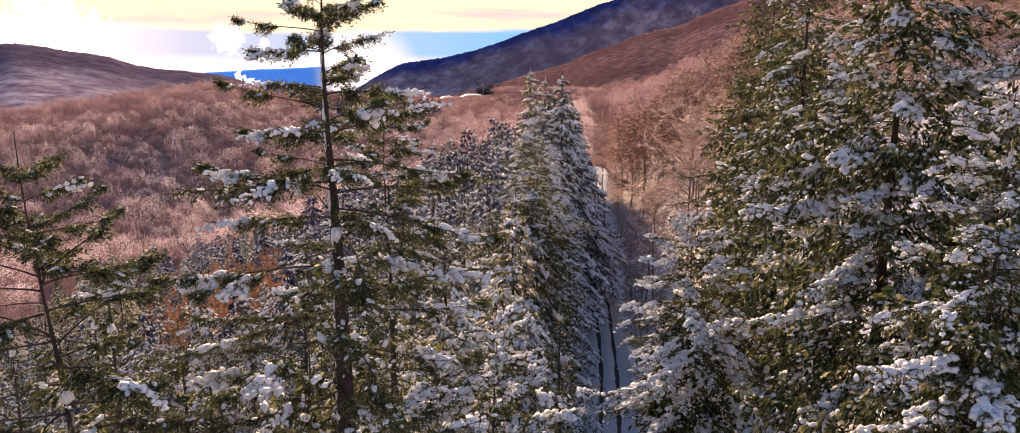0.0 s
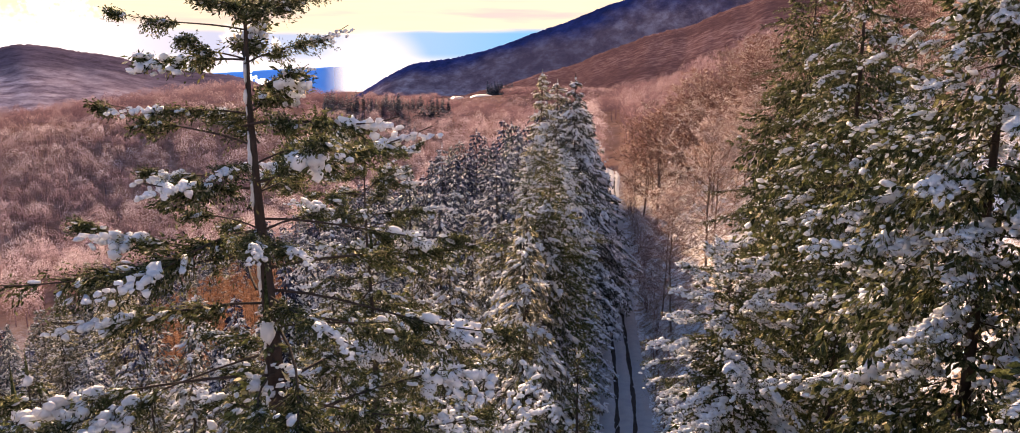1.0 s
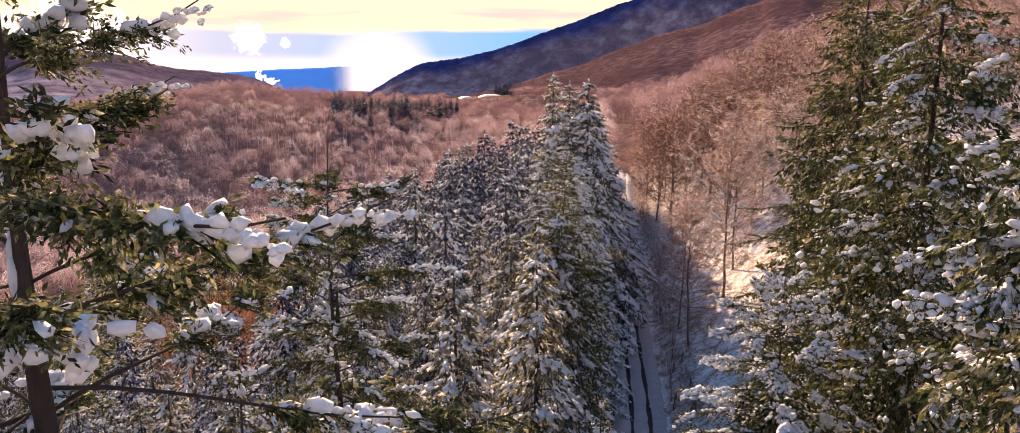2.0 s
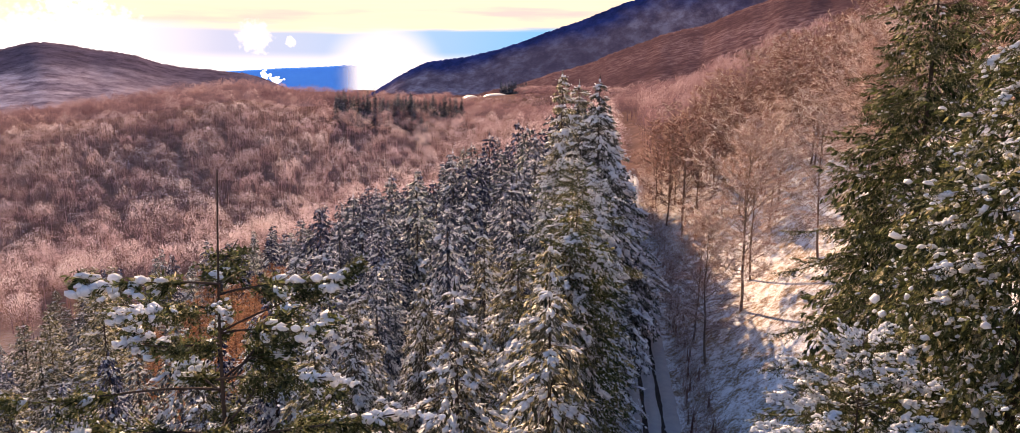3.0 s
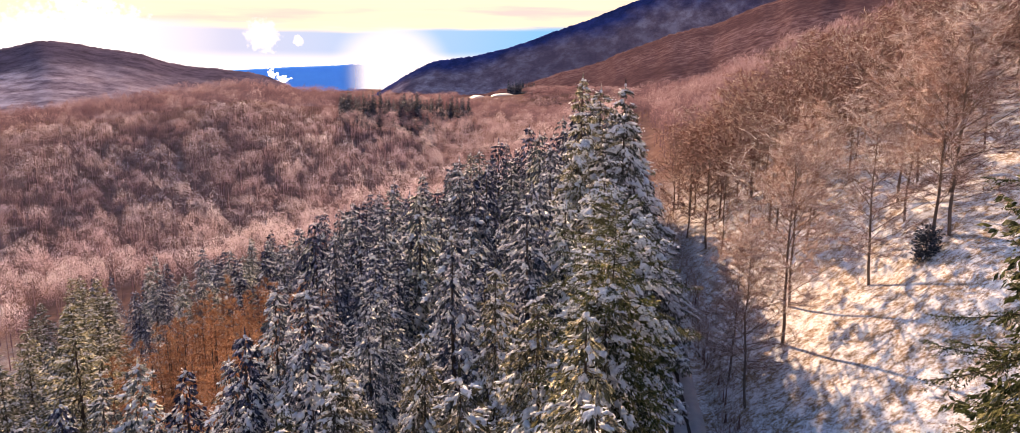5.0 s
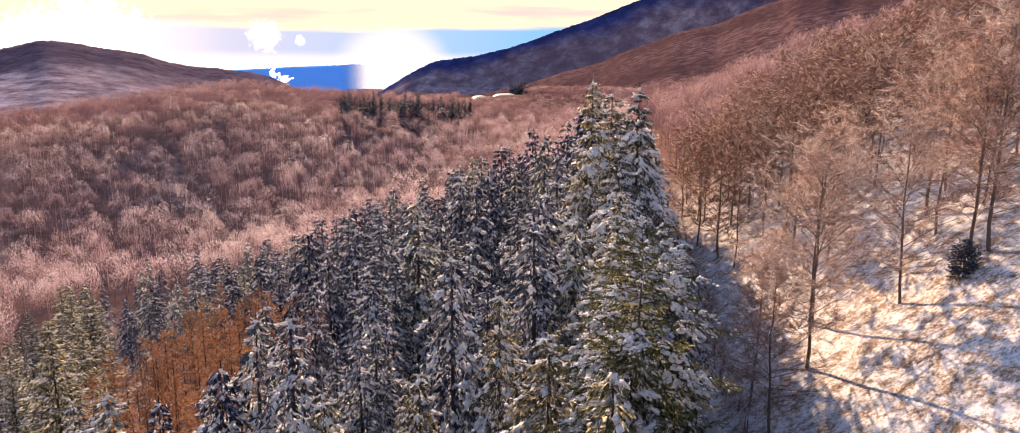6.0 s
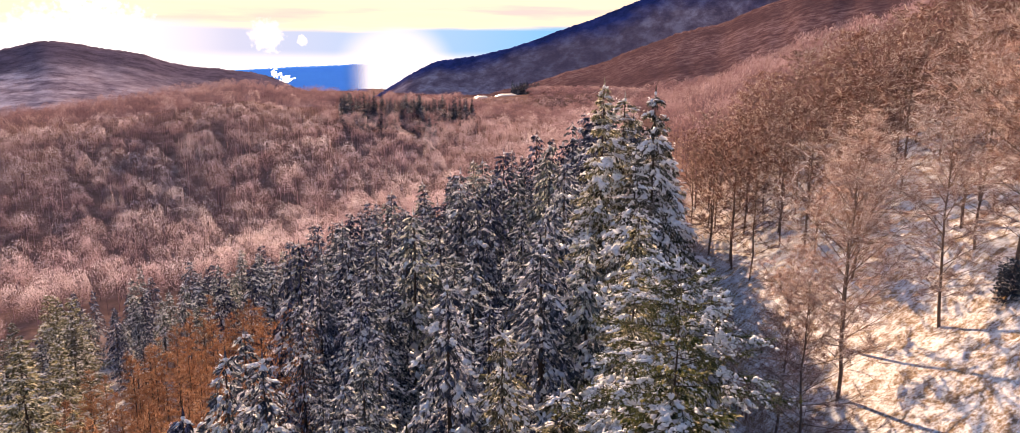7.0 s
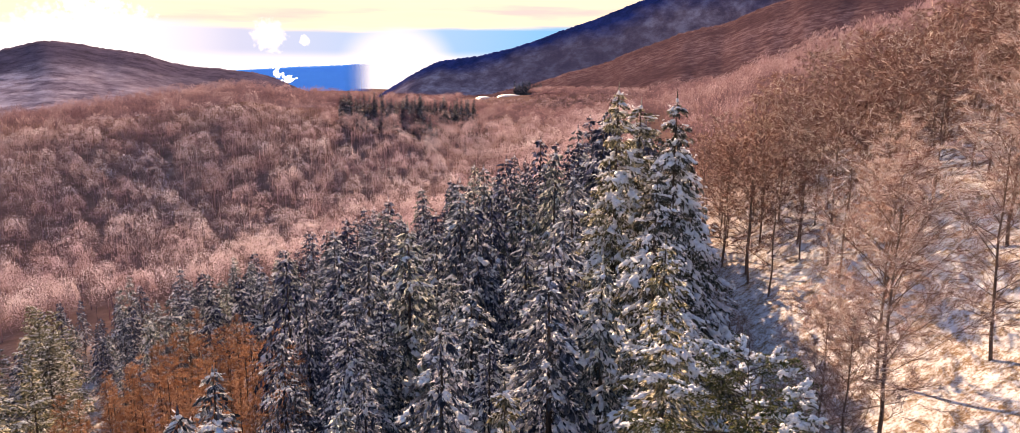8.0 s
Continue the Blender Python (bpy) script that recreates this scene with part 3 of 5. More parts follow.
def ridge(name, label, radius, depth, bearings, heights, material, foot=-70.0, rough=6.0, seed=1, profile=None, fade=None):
    """A far hill: its crest runs round the valley at heights fitted to the camera's view, with spurs and gullies on the
    slope.
    profile: the slope from foot to crest, tuned to catch or miss the sun; fade: the bearings between which haze takes
    it over."""
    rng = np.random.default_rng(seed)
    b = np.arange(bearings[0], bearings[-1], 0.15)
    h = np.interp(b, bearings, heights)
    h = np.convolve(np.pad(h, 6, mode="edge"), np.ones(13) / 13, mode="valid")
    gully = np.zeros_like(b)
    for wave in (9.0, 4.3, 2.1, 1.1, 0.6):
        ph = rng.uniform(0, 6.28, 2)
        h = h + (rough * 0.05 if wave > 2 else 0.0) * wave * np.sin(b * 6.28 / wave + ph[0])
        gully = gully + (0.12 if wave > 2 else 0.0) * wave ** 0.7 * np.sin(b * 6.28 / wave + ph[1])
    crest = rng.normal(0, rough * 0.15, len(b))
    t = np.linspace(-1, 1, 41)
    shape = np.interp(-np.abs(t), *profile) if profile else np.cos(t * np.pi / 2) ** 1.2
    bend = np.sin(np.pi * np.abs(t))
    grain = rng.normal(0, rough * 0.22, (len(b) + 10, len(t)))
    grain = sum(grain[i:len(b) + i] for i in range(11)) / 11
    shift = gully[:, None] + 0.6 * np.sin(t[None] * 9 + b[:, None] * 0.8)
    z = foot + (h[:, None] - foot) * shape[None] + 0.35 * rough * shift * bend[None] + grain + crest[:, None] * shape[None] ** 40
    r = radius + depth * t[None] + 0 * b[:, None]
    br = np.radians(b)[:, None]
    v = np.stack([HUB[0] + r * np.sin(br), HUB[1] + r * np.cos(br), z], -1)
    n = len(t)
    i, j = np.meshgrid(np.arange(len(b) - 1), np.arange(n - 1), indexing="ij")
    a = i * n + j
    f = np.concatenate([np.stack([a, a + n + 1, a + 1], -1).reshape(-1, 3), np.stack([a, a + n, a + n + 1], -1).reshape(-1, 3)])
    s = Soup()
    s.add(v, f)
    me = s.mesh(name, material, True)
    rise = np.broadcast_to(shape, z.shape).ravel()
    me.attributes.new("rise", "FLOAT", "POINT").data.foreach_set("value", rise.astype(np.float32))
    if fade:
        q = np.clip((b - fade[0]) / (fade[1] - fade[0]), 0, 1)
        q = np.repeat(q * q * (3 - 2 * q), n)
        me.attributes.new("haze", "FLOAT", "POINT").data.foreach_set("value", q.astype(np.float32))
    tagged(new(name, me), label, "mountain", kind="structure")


build_ground()
build_track()
build_rut(-0.82)
build_rut(0.82)
snow_field(-5.0, 760, 8, 22, 1)
snow_field(-3.1, 800, 13, 26, 2)
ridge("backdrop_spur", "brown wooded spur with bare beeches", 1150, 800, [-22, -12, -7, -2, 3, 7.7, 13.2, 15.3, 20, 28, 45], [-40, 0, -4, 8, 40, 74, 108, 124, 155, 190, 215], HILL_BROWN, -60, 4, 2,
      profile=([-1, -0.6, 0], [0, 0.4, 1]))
ridge("backdrop_mountain", "conifer-covered mountain, its shade and haze coloured dark blue", 2300, 330, [-14, -11.5, -8.6, -6, -2, 3, 5.7, 7, 12, 20, 30, 45], [-60, 0, 66, 79, 118, 185, 231, 248, 310, 380, 420, 430], HILL_BLUE, -70, 5, 3,
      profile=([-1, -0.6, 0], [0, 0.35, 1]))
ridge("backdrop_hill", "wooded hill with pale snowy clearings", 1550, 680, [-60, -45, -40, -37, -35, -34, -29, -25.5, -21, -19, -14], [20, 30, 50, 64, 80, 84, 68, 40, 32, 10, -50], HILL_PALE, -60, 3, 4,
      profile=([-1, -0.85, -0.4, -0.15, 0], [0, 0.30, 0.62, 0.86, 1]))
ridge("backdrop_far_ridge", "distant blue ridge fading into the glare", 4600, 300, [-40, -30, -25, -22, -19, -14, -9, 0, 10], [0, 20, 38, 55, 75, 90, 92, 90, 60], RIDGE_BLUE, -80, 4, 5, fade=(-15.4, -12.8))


# ---------------------------------------------------------------- trees
UP = np.array([0, 0, 1.0])


def tufts(soup, p, d, length, width, rng):
    """Flat lozenges, two triangles each, turned at random: tufts of needles."""
    n = len(p)
    d = unit(d)
    a, b = frame_of(d)
    w = rng.uniform(0, 2 * np.pi, n)[:, None]
    side = (a * np.cos(w) + b * np.sin(w)) * np.broadcast_to(width, n)[:, None]
    l = np.broadcast_to(length, n)[:, None]
    v = np.stack([p, p + d * l * 0.55 + side, p + d * l, p + d * l * 0.45 - side], 1)
    soup.add(v, np.array([[0, 1, 2], [0, 2, 3]])[None] + 4 * np.arange(n)[:, None, None])


def conifer_parts(seed, height, whorls, per, fuzz, tuft, snow, pile, droop=0.5, needles=NEEDLES_FAR, spread=0.28, limbs=False, low=0.08, fork=1.3, forks=2, lmax=99.0, stations=5, tier=0.45, pads=0, skirt=0.0):
    """Meshes of a spruce: trunk with limbs, crown of drooping sprays, and the snow that lies on them."""
    rng = np.random.default_rng(seed)
    trunk, crown, white = Soup(), Soup(), Soup()
    zz = np.linspace(0, height, 9)
    lean = np.cumsum(rng.normal(0, 0.03, (9, 2)), 0)
    lean[0] = 0
    pts = np.column_stack([lean, zz])
    tube(trunk, pts, 0.010 * height * (1 - zz / height) ** 0.9 + 0.012, 6)
    w = np.repeat(np.arange(whorls), per)
    n = len(w)
    t = np.clip(low + (1 - low) * (np.clip(w + 0.5 + tier * rng.uniform(-1, 1, n), 0, whorls) / whorls) ** 0.88, 0, 0.992)
    az = 2 * np.pi * (np.tile(np.arange(per), whorls) + rng.uniform(-0.4, 0.4, n)) / per + w * 2.4
    lobes = 1 + 0.16 * np.sin(az * 2 + seed) + 0.12 * np.sin(t * 25 + az * 3)
    L = (spread * height * (1 - t) ** 0.9 + 0.16) * rng.uniform(0.68, 1.15, n) * lobes
    L = np.minimum(L, lmax * rng.uniform(0.75, 1.0, n))
    out = np.stack([np.cos(az), np.sin(az), 0 * az], 1)
    side = np.stack([-out[:, 1], out[:, 0], 0 * az], 1)
    steps = 5
    s = np.linspace(0, 1, steps)
    sag = (0.75 * (t - 0.45))[:, None] * s - (droop * (1.2 - 0.9 * t) * rng.uniform(0.75, 1.25, n))[:, None] * s ** 1.4 + 0.16 * s ** 4
    foot = np.stack([np.interp(t * height, zz, lean[:, 0]), np.interp(t * height, zz, lean[:, 1]), t * height], 1)
    axis = foot[:, None] + out[:, None] * (s * L[:, None])[..., None] + UP * (sag * L[:, None])[..., None]
    if limbs:
        for a, l in zip(axis, L):
            tube(trunk, a[[0, steps // 2, -1]], np.array([0.02, 0.014, 0.005]) * (0.5 + l / 3), 3)
    # side boughs fork off the longer branches
    groups = [(axis, side, L)]
    long = L > fork
    if not long.any():
        forks = 0
    for s0, ang, frac in ((0.30, 0.8, 0.55), (0.34, -0.8, 0.55), (0.62, 0.65, 0.42), (0.60, -0.65, 0.42))[:forks]:
        turn = az[long] + ang + rng.uniform(-0.2, 0.2, long.sum())
        o2 = np.stack([np.cos(turn), np.sin(turn), 0 * turn], 1)
        l2 = frac * L[long] * rng.uniform(0.75, 1.2, long.sum())
        f2 = np.stack([[np.interp(s0, s, a[:, c]) for c in range(3)] for a in axis[long]])
        fall = -rng.uniform(0.25, 0.6, long.sum())[:, None] * s - 0.18 * s ** 2
        groups.append((f2[:, None] + o2[:, None] * (s * l2[:, None])[..., None] + UP * (fall * l2[:, None])[..., None], np.stack([-o2[:, 1], o2[:, 0], 0 * turn], 1), l2))
    for ax, sd, l in groups:
        # tufts of needles all along the bough, hanging at its sides
        count = np.maximum(2, (fuzz * (0.35 + l) * rng.uniform(0.8, 1.2, len(l))).astype(int))
        who = np.repeat(np.arange(len(l)), count)
        n = len(who)
        at = rng.uniform(0.06, 1.0, n) ** 0.8 * (steps - 1)
        i0 = np.clip(at.astype(int), 0, steps - 2)
        fr = (at - i0)[:, None]
        a, b = ax[who, i0], ax[who, i0 + 1]
        sg = np.where(rng.uniform(0, 1, n) < 0.5, 1.0, -1.0)[:, None]
        p = a * (1 - fr) + b * fr
        room = np.minimum(0.22 * l[who], 0.5)[:, None] * np.sin(np.pi * np.clip(at / (steps - 1) * 0.85 + 0.12, 0, 1))[:, None]
        p = p + sd[who] * sg * room * rng.uniform(0, 1, (n, 1)) - UP * room * rng.uniform(-0.05, 0.7, (n, 1))
        d = unit(b - a) * rng.uniform(0.3, 1.0, (n, 1)) + sd[who] * sg * rng.uniform(0.0, 0.9, (n, 1)) - UP * rng.uniform(0.0, 1.1, (n, 1))
        size = tuft * rng.uniform(0.6, 1.3, n) * np.clip(0.45 + 0.4 * l[who], 0, 1.15)
        tufts(crown, p, d, size, size * rng.uniform(0.13, 0.24, n), rng)
        if skirt:
            fronds(crown, ax, sd, skirt * (0.10 + 0.14 * np.minimum(l, 2.5)), rng)
        # ridges of snow on the laden boughs, and a few loose pads beside them
        ok = rng.uniform(0, 1, len(l)) < snow
        wide = pile * (0.05 + 0.075 * np.minimum(l[ok], 2.6)) * rng.uniform(0.45, 1.25, ok.sum())
        if pads:
            who = np.repeat(np.arange(len(l))[ok], 6)
            n = len(who)
            at = np.clip(np.repeat(rng.uniform(0.35, 0.85, ok.sum()), 6) + rng.normal(0, 0.26, n), 0.1, 1)[:, None]
            big = np.repeat(wide, 6) * rng.uniform(0.18, 0.52, n)
            lat = rng.normal(0, 1.2, n) * np.repeat(wide, 6)
            lumps(white, along_of(ax[who], at)[:, 0] + sd[who] * lat[:, None] + UP * (0.2 * big - 0.35 * np.abs(lat))[:, None], along_of(ax[who], at * 0 + 1)[:, 0] - ax[who, 0] + rng.normal(0, 0.3, (n, 3)), np.stack([big * 1.4, big, big * 0.7], 1), rng, 0 if pads < 2 else 1, rough=0.38)
        else:
            drape(white, ax[ok] - UP * 0.02, sd[ok], wide, 0.62 * wide, rng, stations)
        who = np.repeat(np.arange(len(l))[ok], (l[ok] > 1.0) * rng.integers(0, 3, ok.sum()))
        n = len(who)
        at = rng.uniform(0.3, 1.0, (n, 1))
        big = pile * rng.uniform(0.03, 0.10, n)
        centre = along_of(ax[who], at)[:, 0] + UP * (0.25 * big)[:, None] + sd[who] * (rng.normal(0, 0.8, n) * np.minimum(0.2 * l[who], 0.35))[:, None] - UP * 0.1
        lumps(white, centre, sd[who] + rng.normal(0, 0.5, (n, 3)), np.stack([big * 1.7, big * 0.9, big * 0.6], 1), rng, 0, rough=0.2)
    cones(crown, pts[-1:] - [0, 0, 0.5], UP[None], 0.9, 0.05)
    lumps(white, pts[-1:] - [0, 0, 0.35], np.array([[0, 1.0, 0]]), np.array([[0.1, 0.1, 0.14]]), rng, 1)
    return trunk.mesh("trunk", BARK), crown.mesh("crown", needles), white.mesh("snow", SNOW, True)


def plump_parts(seed, height, whorls, per, spread, fuzz, tuft, snow, pad, needles, level=0, low=0.10, droop=0.8, limbs=False, lift=0.15, ragged=0.25):
    """Meshes of a full, tiered spruce: short overlapping boughs that hang at the tips, each with needles below and a crust of snow on top."""
    rng = np.random.default_rng(seed)
    trunk, crown, white = Soup(), Soup(), Soup()
    zz = np.linspace(0, height, 8)
    bend = np.cumsum(rng.normal(0, 0.035, (8, 2)), 0)
    bend[0] = 0
    tube(trunk, np.column_stack([bend, zz]), 0.010 * height * (1 - zz / height) ** 0.9 + 0.015, 6)
    w = np.repeat(np.arange(whorls), per)
    n = len(w)
    t = low + (0.985 - low) * ((w + 0.5 + 0.42 * rng.uniform(-1, 1, n)) / whorls) ** 0.9
    az = 2 * np.pi * (np.tile(np.arange(per), whorls) + rng.uniform(-0.45, 0.45, n)) / per + w * 2.4
    side_heavy = 1 + 0.14 * np.sin(az + seed) + 0.10 * np.sin(2 * az + 9 * t)
    L = (spread * height * (1 - t) ** 0.98 + 0.22) * rng.uniform(1 - ragged, 1 + ragged, n) * side_heavy
    L = L * np.interp(t, [low, low + 0.12, 1], [0.75, 1, 1])
    out = np.stack([np.cos(az), np.sin(az), 0 * az], 1)
    side = np.stack([-out[:, 1], out[:, 0], 0 * az], 1)
    s = np.linspace(0, 1, 6)
    rise = lift + 0.5 * np.clip(t - 0.6, 0, 1)
    sag = rise[:, None] * s - (droop * rng.uniform(0.7, 1.3, n) * (1.1 - 0.6 * t))[:, None] * s ** 2.0
    foot = np.stack([np.interp(t * height, zz, bend[:, 0]), np.interp(t * height, zz, bend[:, 1]), t * height], 1)
    ax = foot[:, None] + out[:, None] * (s * L[:, None])[..., None] + UP * (sag * L[:, None])[..., None]
    if limbs:
        for a, l in zip(ax, L):
            tube(trunk, a[[0, 3, 5]], np.array([0.02, 0.013, 0.004]) * (0.5 + l / 3), 3)
    # needles: tufts in a flat fan on both sides of the bough, more of them and hanging towards its tip
    count = np.maximum(4, (fuzz * (0.4 + L) * rng.uniform(0.8, 1.2, n)).astype(int))
    who = np.repeat(np.arange(n), count)
    m = len(who)
    at = rng.uniform(0.02, 1.0, m) ** 0.65
    fan = np.minimum(0.30 * L[who], 0.85) * np.sin(np.pi * np.clip(0.18 + 0.72 * at, 0, 1))
    lat = rng.uniform(-1, 1, m) * fan
    p = along_of(ax[who], at[:, None])[:, 0] + side[who] * lat[:, None] - UP * (0.55 * np.abs(lat) + rng.uniform(0, 0.16, m) * np.minimum(L[who], 1.6))[:, None]
    ahead = unit(ax[who, -1] - ax[who, -3])
    d = ahead * rng.uniform(0.4, 1.0, (m, 1)) + side[who] * (np.sign(lat) * rng.uniform(0.1, 0.8, m))[:, None] - UP * rng.uniform(0.1, 0.8, (m, 1)) + rng.normal(0, 0.15, (m, 3))
    size = tuft * rng.uniform(0.6, 1.3, m)
    tufts(crown, p, d, size, size * rng.uniform(0.14, 0.26, m), rng)
    # snow: a broken crust of small pillows over the outer bough
    ok = rng.uniform(0, 1, n) < snow
    count = (ok * np.maximum(2, (3.8 + 3.8 * L) * rng.uniform(0.6, 1.4, n))).astype(int)
    who = np.repeat(np.arange(n), count)
    m = len(who)
    at = 0.25 + 0.77 * rng.uniform(0, 1, m) ** 0.8
    fan = np.minimum(0.26 * L[who], 0.7) * np.sin(np.pi * np.clip(0.2 + 0.7 * at, 0, 1))
    lat = rng.normal(0, 0.45, m) * fan
    big = 1.1 * pad * rng.uniform(0.45, 1.25, m) * np.clip(0.5 + 0.28 * L[who], 0.5, 1.2)
    c = along_of(ax[who], at[:, None])[:, 0] + side[who] * lat[:, None] + UP * (0.25 * big - 0.5 * np.abs(lat))[:, None]
    lumps(white, c, unit(ax[who, -1] - ax[who, -3]) + side[who] * (np.sign(lat) * 0.35)[:, None] + rng.normal(0, 0.15, (m, 3)), np.stack([big * 1.5, big * 0.9, big * 0.55], 1), rng, level, rough=0.3)
    # white-dusted sprigs between the pillows
    who = np.repeat(who, 2)
    m = len(who)
    big = np.repeat(big, 2)
    c = np.repeat(c, 2, 0) + rng.normal(0, 1.1, (m, 3)) * (big[:, None] * [1, 1, 0.5])
    tufts(white, c, unit(ax[who, -1] - ax[who, -3]) + rng.normal(0, 0.45, (m, 3)), big * rng.uniform(1.0, 2.2, m), big * rng.uniform(0.2, 0.42, m), rng)
    tip = np.array([[*bend[-1], height - 0.5]])
    cones(crown, tip, UP[None], 0.8, 0.07)
    lumps(white, tip + [[0, 0, 0.1]], np.array([[0, 1.0, 0]]), np.array([[0.1, 0.1, 0.16]]), rng, 1)
    return trunk.mesh("trunk", BARK), crown.mesh("crown", needles), white.mesh("snow", SNOW, True)


def make_thing(name, label, category, group, parts):
    ob = tagged(new(name), label, category, group)
    for pn, me in parts:
        p = part(pn, me, ob)
        if pn == "snow":
            tagged(p, kind="stuff")
    return ob


class Stand:
    """Trees of one kind: the first of each shape is built, the others are copies of it."""

    def __init__(self, name, label, category, group, names):
        self.given, self.names, self.made = (name, label, category, group), names, {}

    def put(self, key, meshes, m):
        if key not in self.made:
            ob = make_thing(*self.given, zip(self.names, meshes))
            self.made[key] = ob
            ob.matrix_basis = m
            return ob
        src = self.made[key]
        keep = src.matrix_basis.copy()
        src.matrix_basis = Matrix.Identity(4)
        ob = copy_thing(src, m)
        src.matrix_basis = keep
        return ob


def stand(x, y, turn=0.0, scale=1.0, sink=0.15, wide=1.0):
    return Matrix.LocRotScale((x, y, float(ground_z(x, y)) - sink), Euler((0, 0, turn)), (scale * wide, scale * wide, scale))


def in_larches(x, y):
    a = radians(25)
    dx, dy = x + 45, y - 117
    return ((dx * math.cos(a) + dy * math.sin(a)) / 13) ** 2 + ((dy * math.cos(a) - dx * math.sin(a)) / 40) ** 2 < 1


PINES = [(-57, 104, -1.5), (-70, 132, -9), (-87, 157, -12.5), (-64, 114, -4), (-76, 141, -11), (-96, 166, -15), (-61, 97, -6), (-105, 176, -18), (-82, 149, -14),
         (-66, 123, -8), (-73, 111, -9), (-84, 132, -14), (-58, 87, -8), (-95, 150, -18), (-104, 164, -20)]


def plantation():
    """The block of spruces to the left of the track, with taller ones along its edge."""
    rng = np.random.default_rng(11)
    # Nearer shapes take the sun-warmed needle colour, farther ones the shaded blue.
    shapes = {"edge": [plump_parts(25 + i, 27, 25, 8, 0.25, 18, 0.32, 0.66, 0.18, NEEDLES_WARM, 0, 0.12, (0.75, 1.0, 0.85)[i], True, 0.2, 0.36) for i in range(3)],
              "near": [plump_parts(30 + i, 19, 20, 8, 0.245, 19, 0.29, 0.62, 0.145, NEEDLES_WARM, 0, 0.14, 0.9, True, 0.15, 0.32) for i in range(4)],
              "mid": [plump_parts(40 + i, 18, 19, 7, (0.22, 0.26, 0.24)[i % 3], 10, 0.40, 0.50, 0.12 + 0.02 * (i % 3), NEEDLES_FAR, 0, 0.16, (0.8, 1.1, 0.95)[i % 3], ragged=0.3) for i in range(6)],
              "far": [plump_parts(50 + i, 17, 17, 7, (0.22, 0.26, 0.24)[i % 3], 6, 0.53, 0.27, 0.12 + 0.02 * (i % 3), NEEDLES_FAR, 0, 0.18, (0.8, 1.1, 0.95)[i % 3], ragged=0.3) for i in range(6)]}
    tall = {"edge": 27, "near": 19, "mid": 18, "far": 17}
    trees = Stand("spruce_tree", "snow-laden spruce in the dense plantation beside the track", "spruce tree", "spruces of the plantation", ("trunk", "crown", "snow"))
    spots = [(2.6, 96, 26.2), (6.6, 93.5, 25.7), (4.6, 98.8, 25.0), (7.7, 98.5, 23.0), (0.1, 41, 17.6), (-4.2, 47, 15.8), (0.4, 49.5, 17.4), (-4.5, 70.8, 13.4), (-17.5, 70.3, 11.8), (-11.4, 55.4, 11.0),
             (4.2, 85, 21.5), (2.0, 68, 17.5), (0.6, 82, 16.4), (3.2, 76, 19.0), (8.6, 103, 21.5), (-6.2, 140, 13.4), (9.5, 112, 18.5), (-1.5, 61, 14.5), (-8.0, 63, 11.5), (-20.5, 72.5, 11.0)]
    for i in range(28):
        y = 117 + 3.2 * i + rng.uniform(-0.7, 0.7)
        spots.append((track_x(y) - 7.3 + rng.uniform(-0.6, 0.6), y, 21.2 - 0.055 * (y - 112) + rng.uniform(-1.5, 1.2)))
    fixed = len(spots)
    for row in range(33):
        for col in range(23):
            y = 36 + row * 6.3 + rng.uniform(-2.0, 2.0)
            u = -7.5 - col * 6.0 + rng.uniform(-1.5, 1.5)
            x = track_x(y) + u
            if x < -112 or y > 205 + 0.12 * min(60, abs(x)) - 0.25 * max(0, abs(x) - 80) or in_larches(x, y) or x < -48 - 0.62 * (y - 40):
                continue
            if min(math.hypot(x - a, y - b) for a, b, _ in spots[:fixed]) < 3.4 or min(math.hypot(x - a, y - b) for a, b, _ in PINES) < 5:
                continue
            thin = 0.04 if u > -15 else 0.18 + 0.34 * min(1, max(0, (y - 90) / 60)) * (1 if y < 165 else 0.4)
            if rng.uniform() < thin:
                continue
            spots.append((x, y, max(float(ground_z(x, y)) + 14 + rng.uniform(-3, 3), min(21.0, 18 + 0.42 * (u + 10)) + 2.5 * min(1, max(-1.4, (y - 95) / 30)) + rng.uniform(-5.5, 2.5))))
    for x, y, tip in spots:
        r = math.hypot(x + 1.5, y - 27)
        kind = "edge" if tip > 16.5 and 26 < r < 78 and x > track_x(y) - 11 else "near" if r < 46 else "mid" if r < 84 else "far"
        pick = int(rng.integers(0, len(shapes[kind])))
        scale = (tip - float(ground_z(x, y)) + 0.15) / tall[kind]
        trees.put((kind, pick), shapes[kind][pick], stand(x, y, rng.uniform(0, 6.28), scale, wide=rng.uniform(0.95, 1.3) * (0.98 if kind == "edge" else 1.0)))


plantation()


